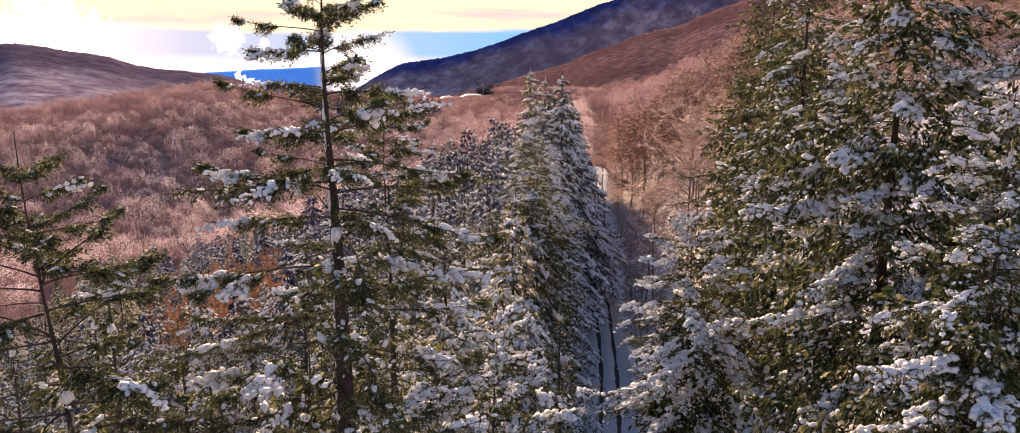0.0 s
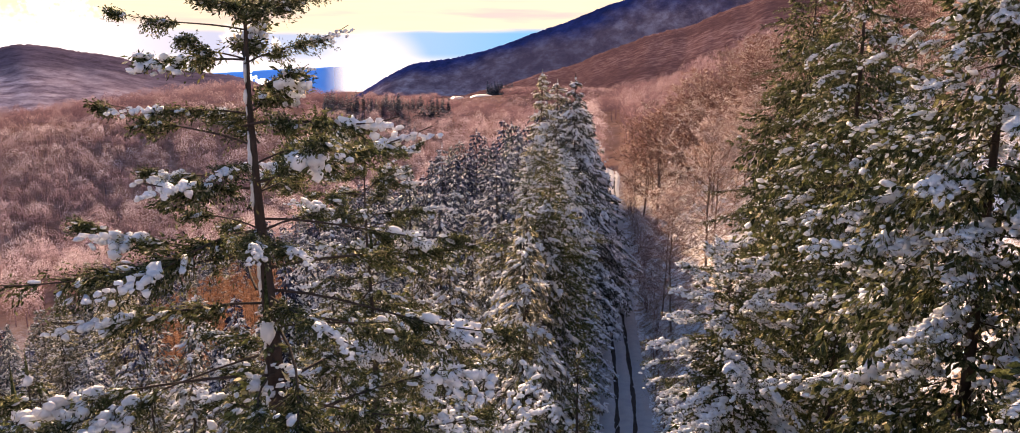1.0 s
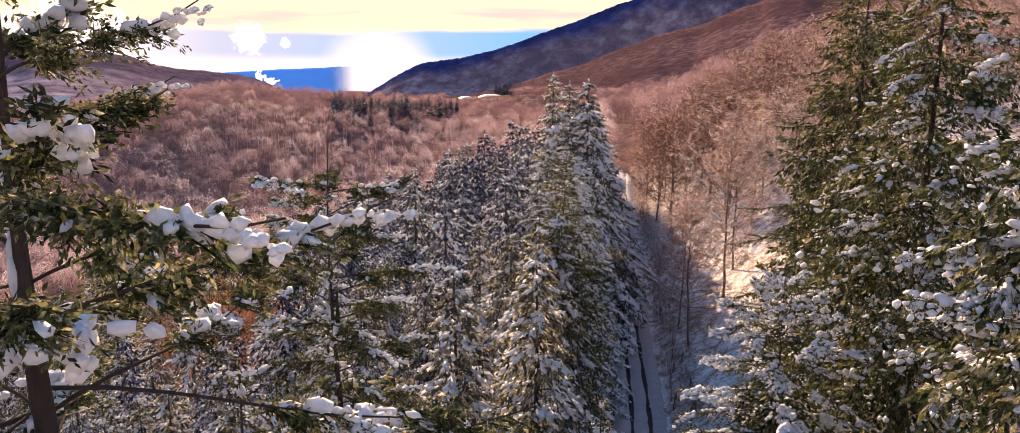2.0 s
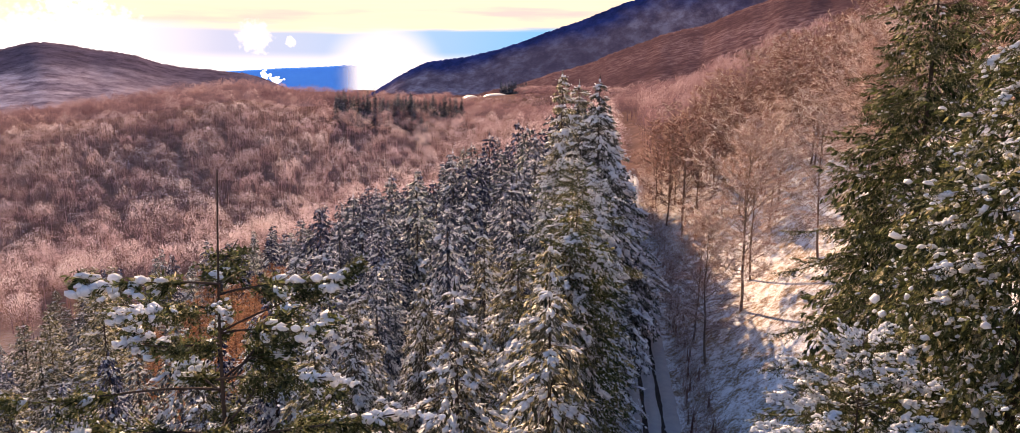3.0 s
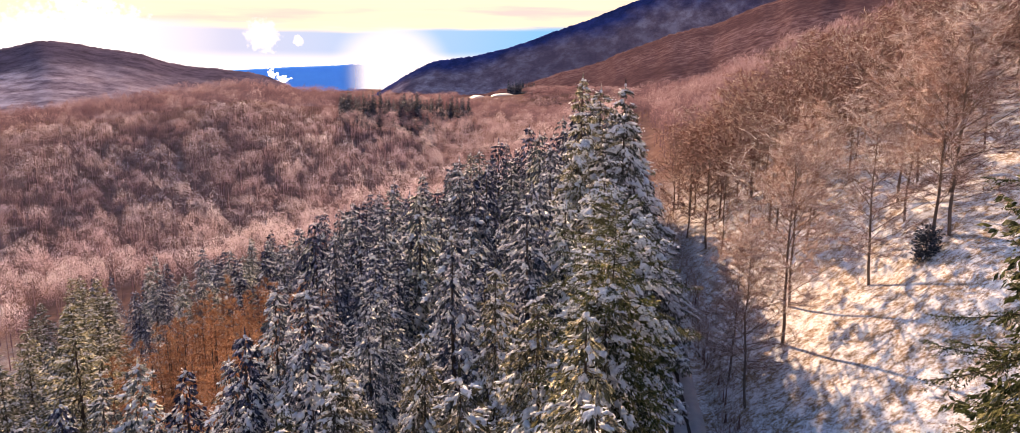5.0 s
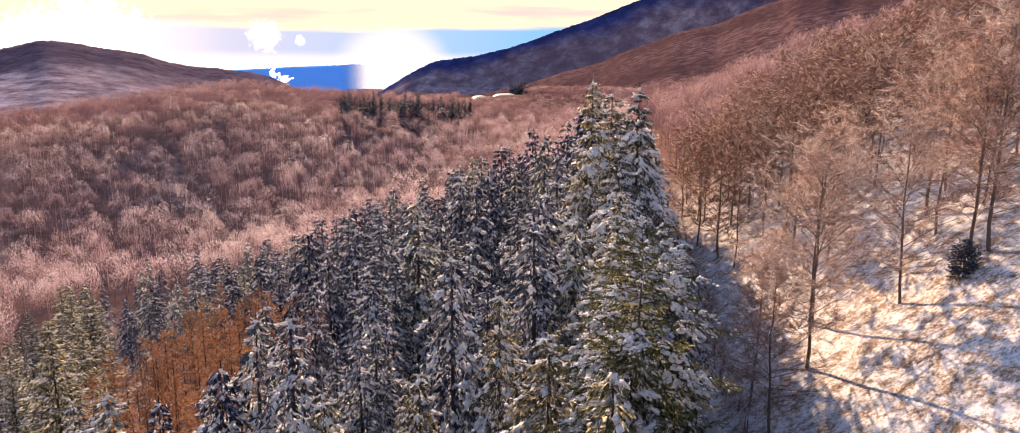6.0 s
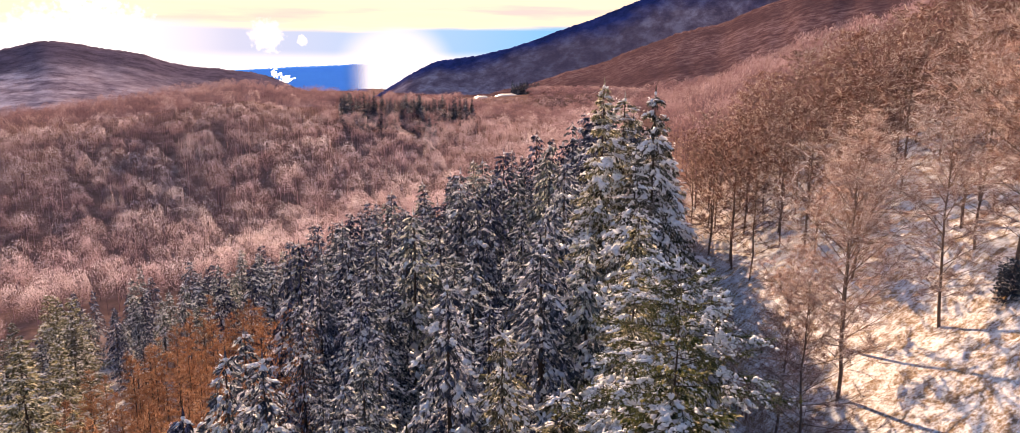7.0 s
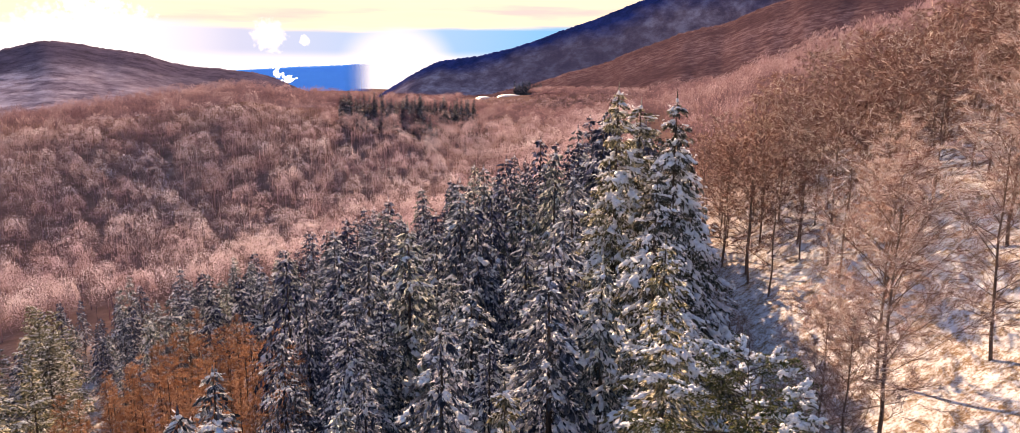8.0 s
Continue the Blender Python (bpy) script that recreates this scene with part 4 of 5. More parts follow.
def pines():
    """Pale olive pines with wispy, rimed twigs at the outer corner of the plantation."""
    rng = np.random.default_rng(17)
    shapes = [plump_parts(180 + i, 17, 15, 8, 0.27, 13, 0.42, 0.7, 0.085, NEEDLES_WARM, 0, 0.15, 0.25, True, 0.25, 0.35) for i in range(3)]
    trees = Stand("pine_tree", "olive-green pine with rime and thin snow on level boughs", "pine tree", "pines at the plantation corner", ("trunk", "crown", "snow"))
    for i, (x, y, tip) in enumerate(PINES):
        trees.put(i % 3, shapes[i % 3], stand(x, y, rng.uniform(0, 6.28), (tip - float(ground_z(x, y)) + 0.15) / 17, wide=1.05))


pines()


def larch_parts(seed, height):
    rng = np.random.default_rng(seed)
    wood, twig = Soup(), Soup()
    zz = np.linspace(0, height, 7)
    tube(wood, np.column_stack([np.cumsum(rng.normal(0, 0.04, (7, 2)), 0), zz]), 0.008 * height * (1 - zz / height) + 0.012, 5)
    for i in range(74):
        t = rng.uniform(0.10, 0.98)
        az = i * 2.4
        L = (0.19 * height * (1 - t) ** 0.8 + 0.3) * rng.uniform(0.7, 1.15)
        out = np.array([math.cos(az), math.sin(az), rng.uniform(-0.05, 0.4)])
        foot = np.array([0, 0, t * height])
        tube(wood, np.array([foot, foot + out * L * 0.6, foot + out * L + UP * 0.2 * L]), [0.02, 0.012, 0.004], 3)
        k = int(12 + 17 * L)
        p = foot + out * L * rng.uniform(0.1, 1.0, (k, 1))
        slivers(twig, p, out * 0.4 + rng.normal(0, 0.4, (k, 3)) + UP * 0.25, rng.uniform(0.3, 0.8, k), 0.045, rng)
    return wood.mesh("trunk", BARK), twig.mesh("crown", LARCH)


def larches():
    rng = np.random.default_rng(15)
    shapes = [larch_parts(80 + i, 15) for i in range(4)]
    trees = Stand("larch_tree", "leafless larch with rust-orange twigs among the spruces", "larch tree", "larches in the plantation", ("trunk", "crown"))
    for row in range(26):
        for col in range(14):
            x, y = -78 + col * 5.0 + rng.uniform(-1.3, 1.3), 72 + row * 4.4 + rng.uniform(-1.3, 1.3)
            if in_larches(x, y):
                pick = int(rng.integers(0, 4))
                trees.put(pick, shapes[pick], stand(x, y, rng.uniform(0, 6.28), rng.uniform(0.85, 1.15)))


larches()


def beech_parts(seed, height, spread, limbs, subs, fine, width, twigs):
    """Meshes of a bare beech: trunk with limbs, and the mass of frosted twigs."""
    rng = np.random.default_rng(seed)
    wood, twig = Soup(), Soup()
    zz = np.linspace(0, height * 0.9, 10)
    bend = np.cumsum(rng.normal(0, 0.09, (10, 2)), 0)
    bend[0] = 0
    tube(wood, np.column_stack([bend, zz]), 0.0068 * height * (1 - zz / (height * 0.96)) + 0.012, 6)
    for i in range(limbs):
        t = 0.14 + 0.84 * ((i + rng.uniform(0, 1)) / limbs)
        z0 = t * height * 0.88
        az = i * 2.4 + rng.uniform(-0.4, 0.4)
        L = spread * (0.55 + 0.6 * math.sin(math.pi * min(1, t * 0.95)) - 0.35 * t) * rng.uniform(0.7, 1.25)
        out = unit(np.array([math.cos(az), math.sin(az), rng.uniform(0.1, 0.7) + 0.9 * t]))
        s = np.linspace(0, 1, 5)
        foot = np.array([np.interp(z0, zz, bend[:, 0]), np.interp(z0, zz, bend[:, 1]), z0])
        axis = foot + out * (s * L * 1.3)[:, None] + np.cumsum(rng.normal(0, 0.05 * L, (5, 3)), 0) * s[:, None]
        tube(wood, axis[[0, 2, 4]], 0.007 * L * (1 - s[[0, 2, 4]] * 0.9) + 0.006, 4)
        for q in range(subs):
            st = rng.uniform(0.15, 1.0)
            p = np.array([np.interp(st, s, axis[:, k]) for k in range(3)])
            d = unit(out * rng.uniform(0.2, 0.8) * [1, 1, 0.6] + rng.normal(0, 0.6, 3) * [1, 1, 0.5] + [0, 0, 0.12])
            l2 = L * 0.45 * rng.uniform(0.6, 1.2)
            tube(wood, np.array([p, p + d * l2]), [0.003 * L + 0.008, 0.004], 3)
            k = fine
            dd = d * rng.uniform(0.3, 1.0, (k, 1)) + rng.normal(0, 0.5, (k, 3)) * [1, 1, 0.45] + UP * 0.10
            slivers(twig, p + d * l2 * rng.uniform(0.1, 1.0, (k, 1)) + rng.normal(0, 0.08, (k, 3)), dd, rng.uniform(0.4, 1.2, k), width * rng.uniform(0.6, 1.5, k), rng)
    return wood.mesh("trunk", BEECH_BARK), twig.mesh("crown", twigs)


def right_woods():
    """Bare beeches on the sunny slope to the right of the track."""
    rng = np.random.default_rng(21)
    # Only the farther beeches take the shade-darkened twigs.
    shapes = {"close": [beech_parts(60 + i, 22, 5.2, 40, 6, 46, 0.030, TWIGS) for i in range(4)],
              "mid": [beech_parts(70 + i, 21, 5.2, 26, 4, 30, 0.046, TWIGS_SHADED) for i in range(4)]}
    trees = Stand("beech_tree", "tall bare beech with frosted brown twigs on the snowy slope", "beech tree", "beeches on the slope", ("trunk", "crown"))
    spots = [(23.2, 94.1, 0), (26.5, 102.4, 1), (32.2, 96.3, 2), (17.5, 86.0, 3), (39.0, 104.2, 0), (37.9, 96.1, 1), (17.7, 93.0, 2), (38.6, 94.4, 3), (44.5, 106, 2)]
    fixed = len(spots)
    for row in range(17):
        for col in range(11):
            y = 84 + row * 7.2 + rng.uniform(-2.6, 2.6)
            x = track_x(y) + (11 if y < 125 else 7) + col * 7.0 + rng.uniform(-2.6, 2.6)
            if min(math.hypot(x - a, y - b) for a, b, _ in spots[:fixed]) < 4.5 or (y < 100 and x < 50) or (y < 112 and x < 36) or (y < 165 and rng.uniform() < 0.12) or (y < 128 and x < 58 and rng.uniform() < 0.55):
                continue
            spots.append((x, y, int(rng.integers(0, 4))))
    for x, y, pick in spots:
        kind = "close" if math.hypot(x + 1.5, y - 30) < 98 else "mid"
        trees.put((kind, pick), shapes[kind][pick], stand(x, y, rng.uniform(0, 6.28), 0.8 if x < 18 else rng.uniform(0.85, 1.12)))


right_woods()


def far_woods(name, label, rng, x, y, each, height, spread, length, width, material=WOODS, rime=0.0):
    """A wood of bare crowns, too many to count, as one mesh; each crown has its own hoar and painted shade."""
    n = len(x)
    z = ground_z(x, y)
    h = height * rng.uniform(0.7, 1.2, n)
    w = spread * rng.uniform(0.7, 1.25, n)
    k = each
    s = Soup()
    # twigs make up the skin of the crown, pale with hoar at its top; brown below stands in for shade
    own = rng.uniform(-0.2, 0.22, n) + rime
    ang = rng.uniform(0, 2 * np.pi, (n, k))
    up = rng.uniform(-0.35, 1.0, (n, k))
    rad = rng.uniform(0.4, 1.0, (n, k)) ** 0.5
    flat = np.sqrt(1 - up ** 2) * rad * (1 + 0.22 * np.sin(3 * ang + 6 * own[:, None] + 2.5 * up))
    px, py = flat * np.cos(ang) * w[:, None], flat * np.sin(ang) * w[:, None]
    pz = h[:, None] * 0.56 + up * rad * h[:, None] * 0.38
    p = np.stack([x[:, None] + px, y[:, None] + py, z[:, None] + pz], -1).reshape(-1, 3)
    # the twigs fan out from the fork of the limbs
    d = unit(np.stack([px, py, pz - 0.3 * h[:, None]], -1).reshape(-1, 3)) + rng.normal(0, 0.4, (n * k, 3))
    slivers(s, p, d, length * rng.uniform(0.6, 1.3, n * k), width * rng.uniform(0.6, 1.4, n * k), rng)
    slivers(s, np.stack([x, y, z - 0.2], -1), np.tile(UP, (n, 1)), h * 0.8, 0.35, rng)
    me = s.mesh(name, material)
    frost_and_shade = np.clip(0.06 + 0.5 * np.clip(0.15 + up, 0, 1) * rad + own[:, None] + rng.normal(0, 0.03, (n, k)), 0, 1)
    value = np.concatenate([np.repeat(frost_and_shade.ravel(), 3), np.zeros(3 * n)])
    me.attributes.new("frost_and_shade", "FLOAT", "POINT").data.foreach_set("value", value.astype(np.float32))
    tagged(new(name, me), label, "bare woods", kind="stuff")


def scatter(rng, gap, r0, r1, b0, b1, keep):
    """Places about gap metres apart in a sector round the hub."""
    g = np.arange(-r1, r1, gap)
    x, y = np.meshgrid(g, g)
    x, y = x.ravel() + rng.uniform(-0.45, 0.45, x.size) * gap, y.ravel() + rng.uniform(-0.45, 0.45, y.size) * gap
    r, b = np.hypot(x, y), np.degrees(np.arctan2(x, y))
    ok = (r > r0) & (r < r1) & (b > b0) & (b < b1)
    x, y = x[ok] + HUB[0], y[ok] + HUB[1]
    ok = keep(x, y)
    return x[ok], y[ok]


def off_plantation(x, y):
    u = x - track_x(y)
    block = (u < 0) & (x > -115) & (y < 208 + 0.12 * np.minimum(60, np.abs(x)) - 0.25 * np.maximum(0, np.abs(x) - 80)) & (x > -51 - 0.62 * (y - 40))
    return ~block & (np.abs(u) > 5)


def in_clump(x, y):
    r, b = np.hypot(x - HUB[0], y - HUB[1]), np.degrees(np.arctan2(x - HUB[0], y - HUB[1]))
    return (r > 440) & (r < 492) & (b > -16.6) & (b < -5.4)


def woods_all_round():
    rng = np.random.default_rng(31)
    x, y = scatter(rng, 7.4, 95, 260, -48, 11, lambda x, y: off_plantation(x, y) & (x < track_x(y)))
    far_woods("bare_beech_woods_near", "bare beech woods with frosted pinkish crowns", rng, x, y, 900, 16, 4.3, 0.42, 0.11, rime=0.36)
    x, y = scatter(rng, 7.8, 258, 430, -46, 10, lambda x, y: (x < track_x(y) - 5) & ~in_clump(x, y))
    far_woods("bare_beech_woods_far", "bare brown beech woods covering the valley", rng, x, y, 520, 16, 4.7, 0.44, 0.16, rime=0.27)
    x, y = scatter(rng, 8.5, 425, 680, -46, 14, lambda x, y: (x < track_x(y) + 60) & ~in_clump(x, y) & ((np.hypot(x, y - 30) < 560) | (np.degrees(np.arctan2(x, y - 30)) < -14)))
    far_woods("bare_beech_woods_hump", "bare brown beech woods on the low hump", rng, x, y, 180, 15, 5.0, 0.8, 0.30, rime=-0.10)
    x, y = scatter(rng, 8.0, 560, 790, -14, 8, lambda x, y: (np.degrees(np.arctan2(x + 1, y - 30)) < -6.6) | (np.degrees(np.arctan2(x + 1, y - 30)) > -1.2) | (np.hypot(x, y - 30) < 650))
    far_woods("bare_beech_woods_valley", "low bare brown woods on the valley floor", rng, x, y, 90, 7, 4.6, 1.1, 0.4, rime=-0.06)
    x, y = scatter(rng, 7.0, 100, 400, 6, 46, lambda x, y: (x > track_x(y) + 6) & ((y > 204) | (x > track_x(y) + 80)))
    far_woods("bare_beech_woods_slope", "bare brown beech woods on the hillside", rng, x, y, 260, 18, 4.4, 0.8, 0.17)
    x, y = scatter(rng, 9.5, 395, 700, 6, 44, lambda x, y: x > track_x(y) + 6)
    far_woods("bare_beech_woods_upper_slope", "bare brown beech woods on the upper hillside", rng, x, y, 150, 17, 5.4, 1.0, 0.34, rime=-0.08)
    x, y = scatter(rng, 6.0, 438, 496, -18, -4.5, in_clump)
    far_woods("bare_thicket", "low bare thicket before the far spruces", rng, x, y, 70, 7, 4.2, 0.9, 0.34, rime=0.1)
    # low bare brush along the right verge of the track
    y = rng.uniform(60, 260, 260)
    x = track_x(y) + rng.uniform(3.2, 5.2, 260)
    far_woods("bare_brush", "low leafless brush along the track", rng, x, y, 80, 2.2, 1.0, 0.6, 0.03, TWIGS)


woods_all_round()


def far_clump():
    """A clump of spruces far off in the valley, before the hump."""
    rng = np.random.default_rng(41)
    shapes = [conifer_parts(90 + i, 20, 18, 6, 1.0, 1.0, 0.4, 1.4, needles=NEEDLES_DARK, spread=0.16, fork=9, stations=3, skirt=1.8) for i in range(2)]
    trees = Stand("far_spruce", "dark spruce in the small clump in the valley", "spruce tree", "spruces of the far clump", ("trunk", "crown", "snow"))
    spots = [(-15.6 + 6.3 * (i + rng.uniform(0, 1)) / 30, 448 + rng.uniform(-10, 10), rng.uniform(0.82, 1.05)) for i in range(30)]
    spots += [(-10.6 + 5.2 * (i + rng.uniform(0, 1)) / 20, 470 + rng.uniform(-8, 8), rng.uniform(0.78, 0.98)) for i in range(20)]
    spots += [(-2.6 + 2.2 * (i + rng.uniform(0, 1)) / 16, 850 + rng.uniform(-12, 12), rng.uniform(0.7, 1.0)) for i in range(16)]
    spots += [(-8.9, 405, 0.85), (-8.5, 402, 0.7), (-9.2, 412, 0.62)]
    for b, r, scale in spots:
        b = radians(b)
        pick = int(rng.integers(0, 2))
        trees.put(pick, shapes[pick], stand(HUB[0] + r * math.sin(b), HUB[1] + r * math.cos(b), rng.uniform(0, 6.28), scale, wide=1.2))


far_clump()


# ---------------------------------------------------------------- the old spruces that the way passes
def sprigs(soup, p, d, length, width):
    """Three-sided open sprigs, lighter than cones."""
    n = len(p)
    d = unit(d)
    a, b = frame_of(d)
    length, width = np.broadcast_to(length, n)[:, None], np.broadcast_to(width, n)[:, None]
    v = np.stack([p + a * width, p - 0.5 * a * width + 0.8 * b * width, p - 0.5 * a * width - 0.8 * b * width, p + d * length], 1)
    f = np.array([[3, 0, 1], [3, 1, 2], [3, 2, 0]])[None] + 4 * np.arange(n)[:, None, None]
    soup.add(v, f)


def branch_meshes(seed, L, heavy, bare, full):
    """One bough along +x: the limb, its needled twigs and the snow on them. full: how far the twigs spread."""
    rng = np.random.default_rng(seed)
    limb, green, white = Soup(), Soup(), Soup()
    s = np.linspace(0, 1, 8)
    axis = np.column_stack([s * L, 0.05 * L * np.sin(s * 4 + seed), L * (0.10 * s - 0.26 * s ** 2 + 0.16 * s ** 4)])
    tube(limb, axis, 0.0075 * L ** 0.7 * (1 - s * 0.88) + 0.003, 5)
    m = int((10.5 if full > 1 else 19) * L) * 2
    st = bare + (1 - bare) * rng.uniform(0, 1, m) ** 0.85
    p = np.stack([np.interp(st, s, axis[:, i]) for i in range(3)], 1)
    sg = np.where(np.arange(m) % 2, 1.0, -1.0)
    if full < 1:
        # the twigs of a thin spruce stand in clumps with bare wood between them
        knots = rng.uniform(bare, 1.0, max(3, int(3.2 * L)))
        st = np.clip(knots[rng.integers(0, len(knots), m)] + rng.normal(0, 0.035, m), bare * 0.6, 1.0)
        p = np.stack([np.interp(st, s, axis[:, i]) for i in range(3)], 1)
    d = np.stack([rng.uniform(0.4, 1.0, m), sg * rng.uniform(0.25, 1.0, m), rng.uniform(-0.8, 0.15, m)], 1)
    ln = full * (0.10 + 0.36 * np.sqrt(np.clip(1.02 - st, 0, 1))) * min(L, 2.6) ** 0.7 * 0.7 * rng.uniform(0.5, 1.3, m)
    sprigs(green, p, d, ln * 0.9, 0.010)
    k = 24 if full < 1 else 9
    tt = rng.uniform(0.0, 1.0, (m, k))
    q = (p[:, None] + unit(d)[:, None] * (ln[:, None] * tt)[..., None] + rng.normal(0, 0.024 if full < 1 else 0.012, (m, k, 3))).reshape(-1, 3)
    qd = (unit(d)[:, None] * rng.uniform(0.3, 1.0, (m, k, 1)) + rng.normal(0, 0.5, (m, k, 3)) - UP * 0.15).reshape(-1, 3)
    tufts(green, q, qd, rng.uniform(0.05, 0.115, m * k) * (0.58 if full < 1 else 0.95), rng.uniform(0.009, 0.018, m * k) * (0.4 + 0.8 * full) * (0.62 if full < 1 else 0.72), rng)
    # snow: small pads along the twigs, and thick lumpy ridges that fan out over the outer half of the bough
    n = max(2, int(m * (0.28 * heavy if full > 1 else 0.10 + 0.15 * heavy)))
    pick = rng.integers(0, m, n)
    a = rng.uniform(0.022, 0.055, n)
    lumps(white, p[pick] + unit(d[pick]) * (ln[pick] * rng.uniform(0.2, 0.9, n))[:, None] + UP * 0.02, d[pick], np.stack([a * 1.7, a * 0.8, a * 0.55], 1), rng, 1, rough=0.22)
    fans = int(round((heavy - 0.2) * (3.2 + 2.0 * L) * (1.0 if full > 1 else 0.6)))
    q = np.linspace(0, 1, 6)
    for _ in range(fans):
        c0 = rng.uniform(0.30 if full > 1 else 0.5, 0.92)
        foot = np.array([np.interp(c0, s, axis[:, i]) for i in range(3)])
        swing = rng.normal(0, 0.55)
        l2 = L ** 0.6 * rng.uniform(0.22, 0.5) * (1.15 - 0.45 * c0)
        o2 = np.array([math.cos(swing), math.sin(swing), 0])
        line = foot + o2 * (q * l2)[:, None] + UP * (0.02 - rng.uniform(0.1, 0.5) * l2 * q ** 1.5)[:, None]
        big = (0.055 + 0.028 * L) * rng.uniform(0.55, 1.3) * (0.75 + 0.25 * heavy) * (1.0 if full > 1 else 0.72)
        k = 12
        at = rng.uniform(0, 1, k)
        c = np.stack([np.interp(at, q, line[:, i]) for i in range(3)], 1)
        lat = rng.normal(0, 0.8, k) * big
        c = c + np.array([-o2[1], o2[0], 0]) * lat[:, None] - UP * ((0.7 if full > 1 else 1.0) * np.abs(lat))[:, None] + UP * (0.25 * big)
        a = big * rng.uniform(0.28, 0.72, k) * (1.15 - 0.4 * at)
        lumps(white, c, o2 + rng.normal(0, 0.45, (k, 3)) * [1, 1, 0.5], np.stack([a * 1.35, a, a * (0.75 if full > 1 else 0.95)], 1), rng, 1, rough=0.36)
    return limb.mesh("branch", BARK), green.mesh("needles", NEEDLES), white.mesh("snow", SNOW, True)


BOUGHS = {f: {c: [branch_meshes(100 + 10 * i + j, c, (0.22, 0.75, 1.25)[j], (0.12 if c < 1 else 0.22) if f < 1 else 0.15, f) for j in range(3)]
              for i, c in enumerate((0.8, 1.6, 2.6, 3.9))} for f in (0.85, 1.3)}


def old_spruce(x, y, tip, label, reach, deep, spacing, heavy, seed, lean=(0.0, 0.0), leader=0.6, clear=0.0, full=1.3, flare=0.52, stout=0.0095):
    """A tall spruce or fir whose upper crown is built bough by bough; deep: metres of crown below the tip."""
    rng = np.random.default_rng(seed)
    ground = float(ground_z(x, y))
    height = tip - ground + 0.2
    tree = tagged(new("tall_spruce"), label, "spruce tree", "old spruces by the track")
    tree.matrix_basis = pose(x, y, ground - 0.2)
    zz = np.concatenate([np.linspace(0, height - 6, 6), height - np.array([4.5, 3, 2, 1.2, 0.5, 0])])
    off = np.column_stack([np.interp(zz, [0, height - 8, height], [0, 0, lean[0]]), np.interp(zz, [0, height - 8, height], [0, 0, lean[1]])])
    off = off + np.sin(zz * 0.9 + seed)[:, None] * 0.05 * np.clip(zz / height, 0, 1)[:, None]
    trunk = Soup()
    girth = np.minimum(stout * (height - zz) * (0.45 + 0.55 * np.clip((height - zz) / 6, 0, 1)) + 0.005, max(0.3, 0.0095 * height))
    tube(trunk, np.column_stack([off, zz]), girth, 9)
    part("trunk", trunk.mesh("trunk", BARK), tree)
    if clear:
        patch = Soup()
        n = 60
        q = height - rng.uniform(1.5, 9.0, n)
        c = np.column_stack([np.interp(q, zz, off[:, 0]), np.interp(q, zz, off[:, 1]), q]) + np.column_stack([-0.75 * np.interp(q, zz, girth), -0.62 * np.interp(q, zz, girth), np.zeros(n)])
        lumps(patch, c, np.tile(UP, (n, 1)), rng.uniform(0.018, 0.05, (n, 1)) * [2.6, 0.9, 0.6], rng, 1, rough=0.35)
        tagged(part("snow", patch.mesh("snow", SNOW, True), tree, "snow stuck to the bark"), kind="stuff")
    z = height - leader
    turn = rng.uniform(0, 6.28)
    while z > height - deep:
        depth = height - z
        n = int(rng.integers(4, 6)) if depth > 1.2 else 4
        for q in range(n):
            az = turn + 2 * np.pi * (q + rng.uniform(-0.3, 0.3)) / n
            L = min(reach, 0.32 + (0.66 if full < 1 else flare) * depth ** 0.86) * rng.uniform(0.5 if full < 1 else 0.72, 1.15)
            klass = min(BOUGHS[full], key=lambda c: abs(math.log(c / L)))
            j = max(0, min(2, int(rng.uniform(0, 1.1) + heavy * 1.7)))
            pitch = (22 - 5.5 * min(depth, 5.0) if full < 1 else 34 - 9.0 * min(depth, 5.0)) + rng.uniform(-1, 1) * (13 if full < 1 else 8)
            zb = z + rng.uniform(-0.22, 0.22)
            at = Vector((float(np.interp(zb, zz, off[:, 0])), float(np.interp(zb, zz, off[:, 1])), zb))
            m = Matrix.LocRotScale(at, Euler((rng.uniform(-0.3, 0.3), -radians(pitch), az)), Vector.Fill(3, L / klass))
            limb, green, white = BOUGHS[full][klass][j]
            ob = part("branch", limb, tree, m=m)
            part("needles", green, ob)
            tagged(part("snow", white, ob), kind="stuff")
        turn += 1.1
        z -= spacing * (0.6 + 0.12 * min(depth, 5)) * rng.uniform(0.85, 1.15)
    # the inner crown behind the boughs, down to the ground
    if full > 1:
        inner = conifer_parts(seed + 500, height - 1.2, 30, 8, 18, 0.26, 0.24 + 0.55 * heavy if heavy > 0 else 0.06, 1.05 if heavy > 0 else 0.8, 0.45, NEEDLES, 0.30, forks=3, lmax=reach * 0.97, low=0.22, tier=1.0, pads=2)
    else:
        inner = conifer_parts(seed + 500, height - 0.45 * deep, 26, 7, 16, 0.22, 0.45 + 0.6 * heavy, 1.2, 0.45, NEEDLES, 0.26, forks=3, lmax=reach * 0.9, low=0.25, tier=1.0, pads=2)
    part("inner_crown", inner[1], tree)
    tagged(part("inner_snow", inner[2], tree), kind="stuff")
    return tree


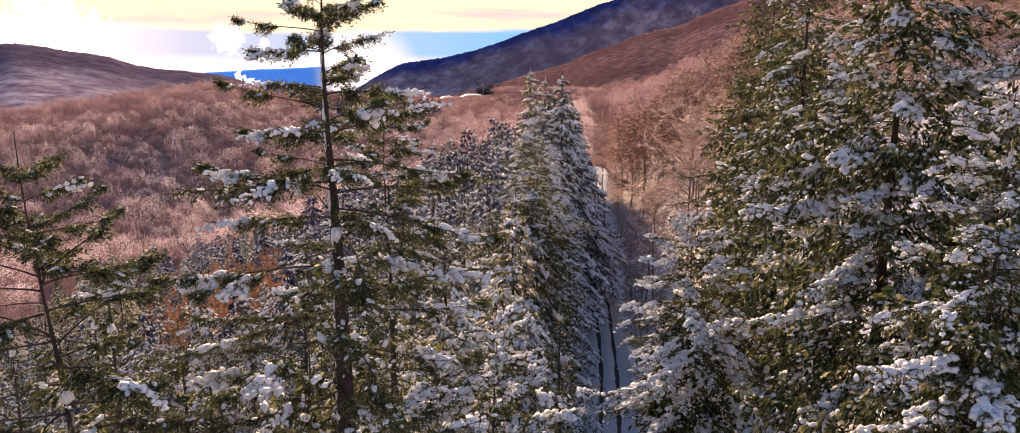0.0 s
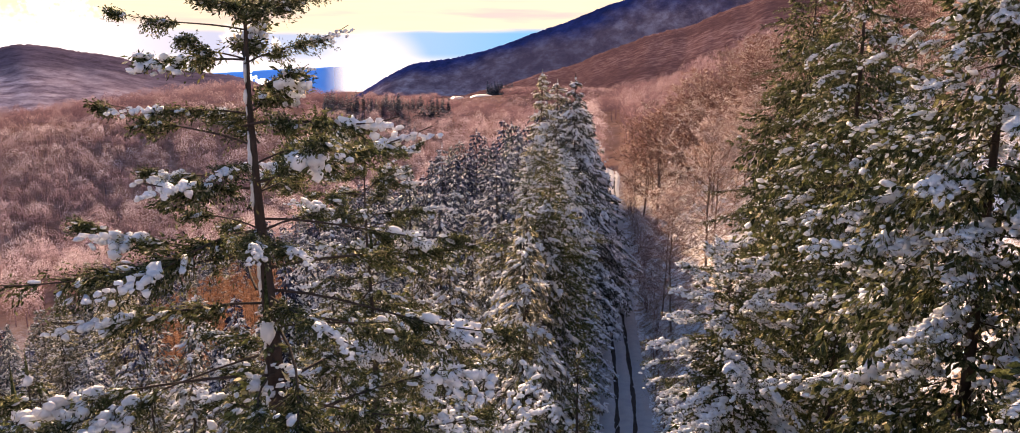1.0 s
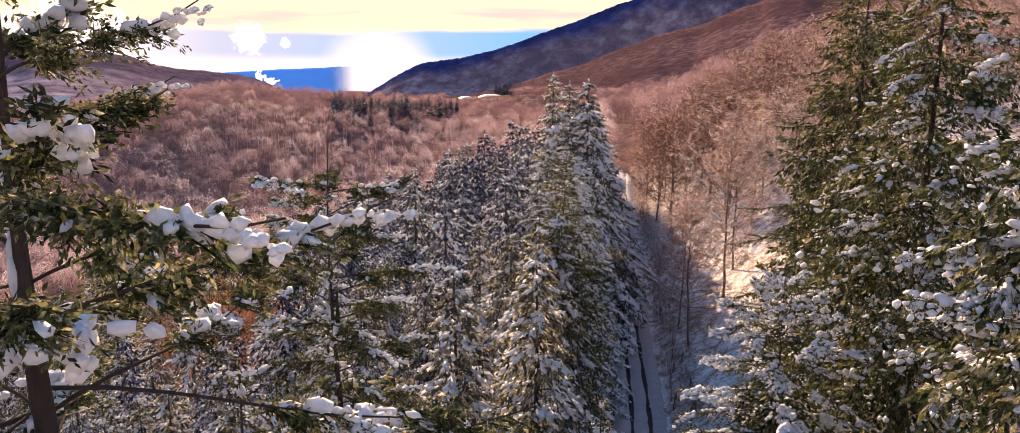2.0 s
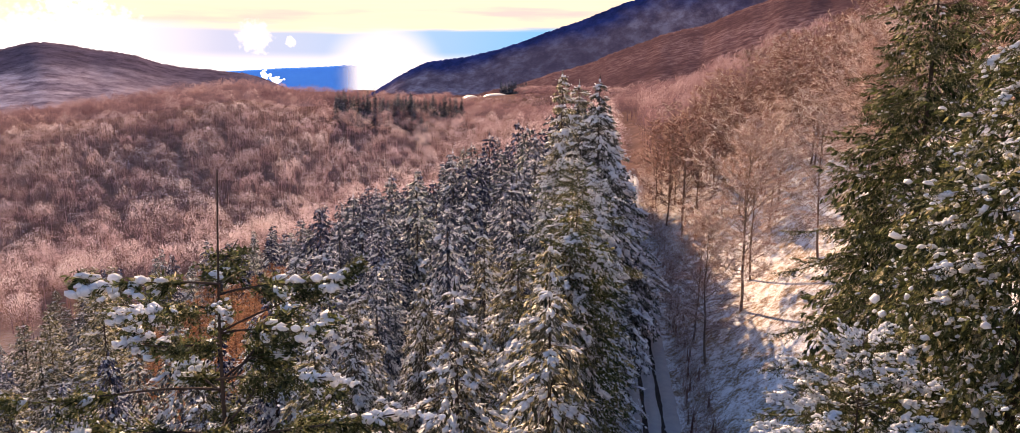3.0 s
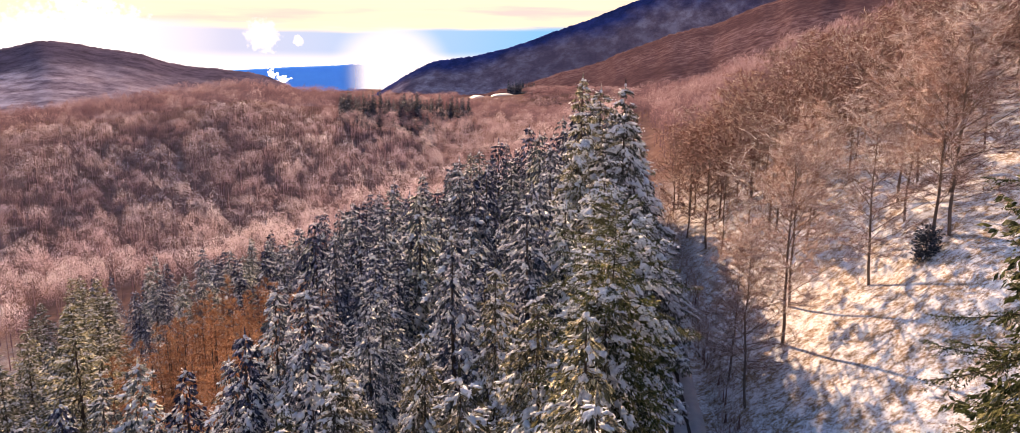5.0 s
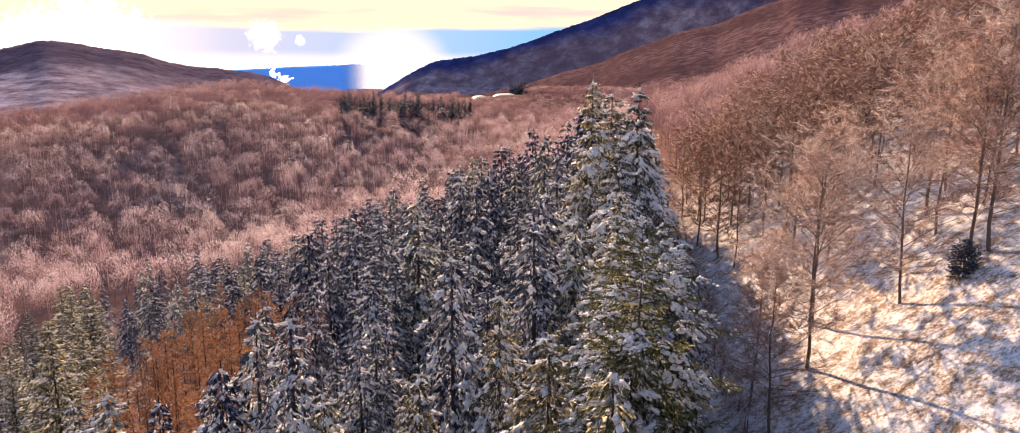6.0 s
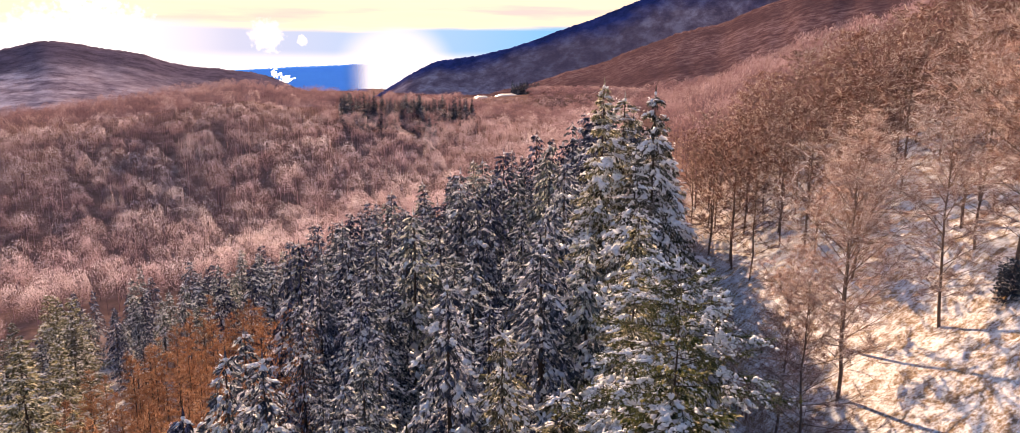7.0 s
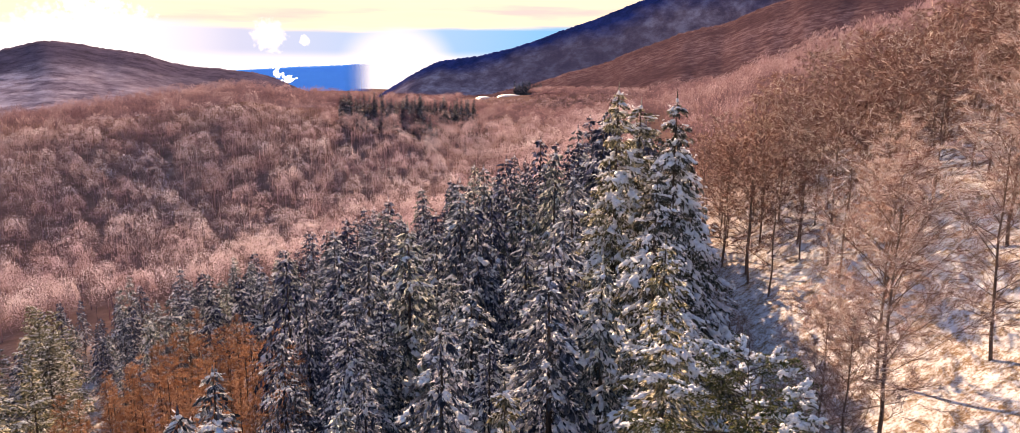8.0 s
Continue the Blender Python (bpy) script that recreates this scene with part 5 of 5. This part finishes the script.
old_spruce(-2.75, 11.4, 27.0, "tall sparse spruce with snow clumps on bare-stemmed boughs", 3.0, 9.0, 0.42, 0.42, 1, (-0.15, 0.5), 0.5, 1.0, 0.85, stout=0.02)
old_spruce(-5.45, 8.7, 24.4, "slender olive-green spruce with light snow on thin boughs", 2.2, 6.5, 0.36, 0.1, 2, (-0.3, 0.0), 0.7, 0.0, 0.85)
old_spruce(-3.1, 18.4, 24.8, "thin-topped spruce with small snow caps", 1.7, 6.0, 0.40, 0.45, 3, (0, 0), 1.0, 0.0, 0.85)
old_spruce(-0.4, 15.8, 20.0, "broad spruce with heavy snow on spreading boughs", 3.6, 6.0, 0.5, 0.95, 4, flare=0.8)
old_spruce(11.4, 22.0, 32.5, "tall spruce with thick snow on drooping boughs", 4.4, 17.0, 0.66, 0.85, 5)
old_spruce(10.4, 15.4, 25.0, "broad spruce loaded with pillows of snow", 4.6, 9.0, 0.6, 0.85, 6, flare=0.65)
old_spruce(14.6, 18.0, 33.0, "tall shaded spruce with snow on its outer boughs", 4.4, 16.0, 0.7, 0.75, 11)
old_spruce(12.4, 31.8, 32.0, "tall dark green spruce with lightly dusted boughs", 4.2, 16.0, 0.75, 0.42, 7)
old_spruce(7.7, 30.4, 19.7, "broad spruce with snow pads on layered boughs", 4.6, 9.0, 0.5, 0.95, 8, flare=0.8)
old_spruce(14.25, 41.2, 32.5, "tall dark green spruce with little snow on its boughs", 5.2, 21.0, 0.62, -0.1, 9)
old_spruce(2.1, 56.6, 20.8, "olive-green spruce with thick snow on long boughs", 4.2, 9.0, 0.5, 0.38, 10, flare=1.05)


def near_spruces():
    """Olive-green spruces close under the way, sunlit and lightly snowed."""
    rng = np.random.default_rng(51)
    shapes = [conifer_parts(140 + i, 22, 30, 7, 10, 0.27, 0.42, 0.68, 0.4, NEEDLES, 0.19, limbs=True, low=0.2, forks=3, tier=0.8, pads=2) for i in range(3)]
    trees = Stand("olive_spruce", "olive-green sunlit spruce with light snow on its twigs", "spruce tree", "olive spruces near the track", ("trunk", "crown", "snow"))
    for i, (x, y, tip) in enumerate(((-9.2, 16.5, 19.8), (-7.0, 24.0, 18.8), (-13.0, 22.0, 18.0), (-5.6, 31.0, 16.4), (-14.5, 31.0, 14.5), (-18.5, 26.0, 15.5), (-2.4, 26.0, 16.8), (-10.0, 35.0, 13.6), (2.2, 31.5, 15.0), (-8.4, 10.5, 20.4))):
        scale = (tip - float(ground_z(x, y))) / 22
        trees.put(i % 3, shapes[i % 3], stand(x, y, rng.uniform(0, 6.28), scale))


near_spruces()


def juniper():
    bush = make_thing("juniper_bush", "dark green juniper bush on the sunny snow slope", "bush", "", zip(("trunk", "crown", "snow"), conifer_parts(171, 4.4, 12, 9, 26, 0.24, 0.12, 0.6, -0.1, NEEDLES_DARK, 0.9, lmax=1.5, limbs=True, forks=2, low=0.02)))
    bush.matrix_basis = stand(35.9, 93.2, 0.4, 0.8, 0.1, 1.15)


juniper()


# ---------------------------------------------------------------- vapour and clouds low over the far ridge
def vapour(name, label, bearing, lift, wide, tall, count, seed, distance=4300.0):
    rng = np.random.default_rng(seed)
    b = radians(bearing)
    centre = np.array([HUB[0] + distance * math.sin(b), HUB[1] + distance * math.cos(b), 27 + distance * math.tan(radians(lift))])
    across = np.array([math.cos(b), -math.sin(b), 0])
    q = rng.normal(0, 0.4, (count, 2))
    c = centre + across * (q[:, :1] * wide) + UP * (q[:, 1:] * tall)
    a = rng.uniform(0.10, 0.26, (count, 1))
    soup = Soup()
    lumps(soup, c, np.tile(across, (count, 1)), np.concatenate([a * wide, a * 0.5 * wide, a * tall], 1), rng, 2, rough=0.06)
    tagged(new(name, soup.mesh(name, GLOW, True)), label, "cloud", kind="structure")


vapour("backdrop_plume", "small white plume rising by the ridge", -19.2, -0.25, 34, 22, 40, 62, 4000.0)
vapour("backdrop_plume_top", "torn white top of the rising plume", -20.0, 0.15, 24, 30, 34, 65, 4000.0)
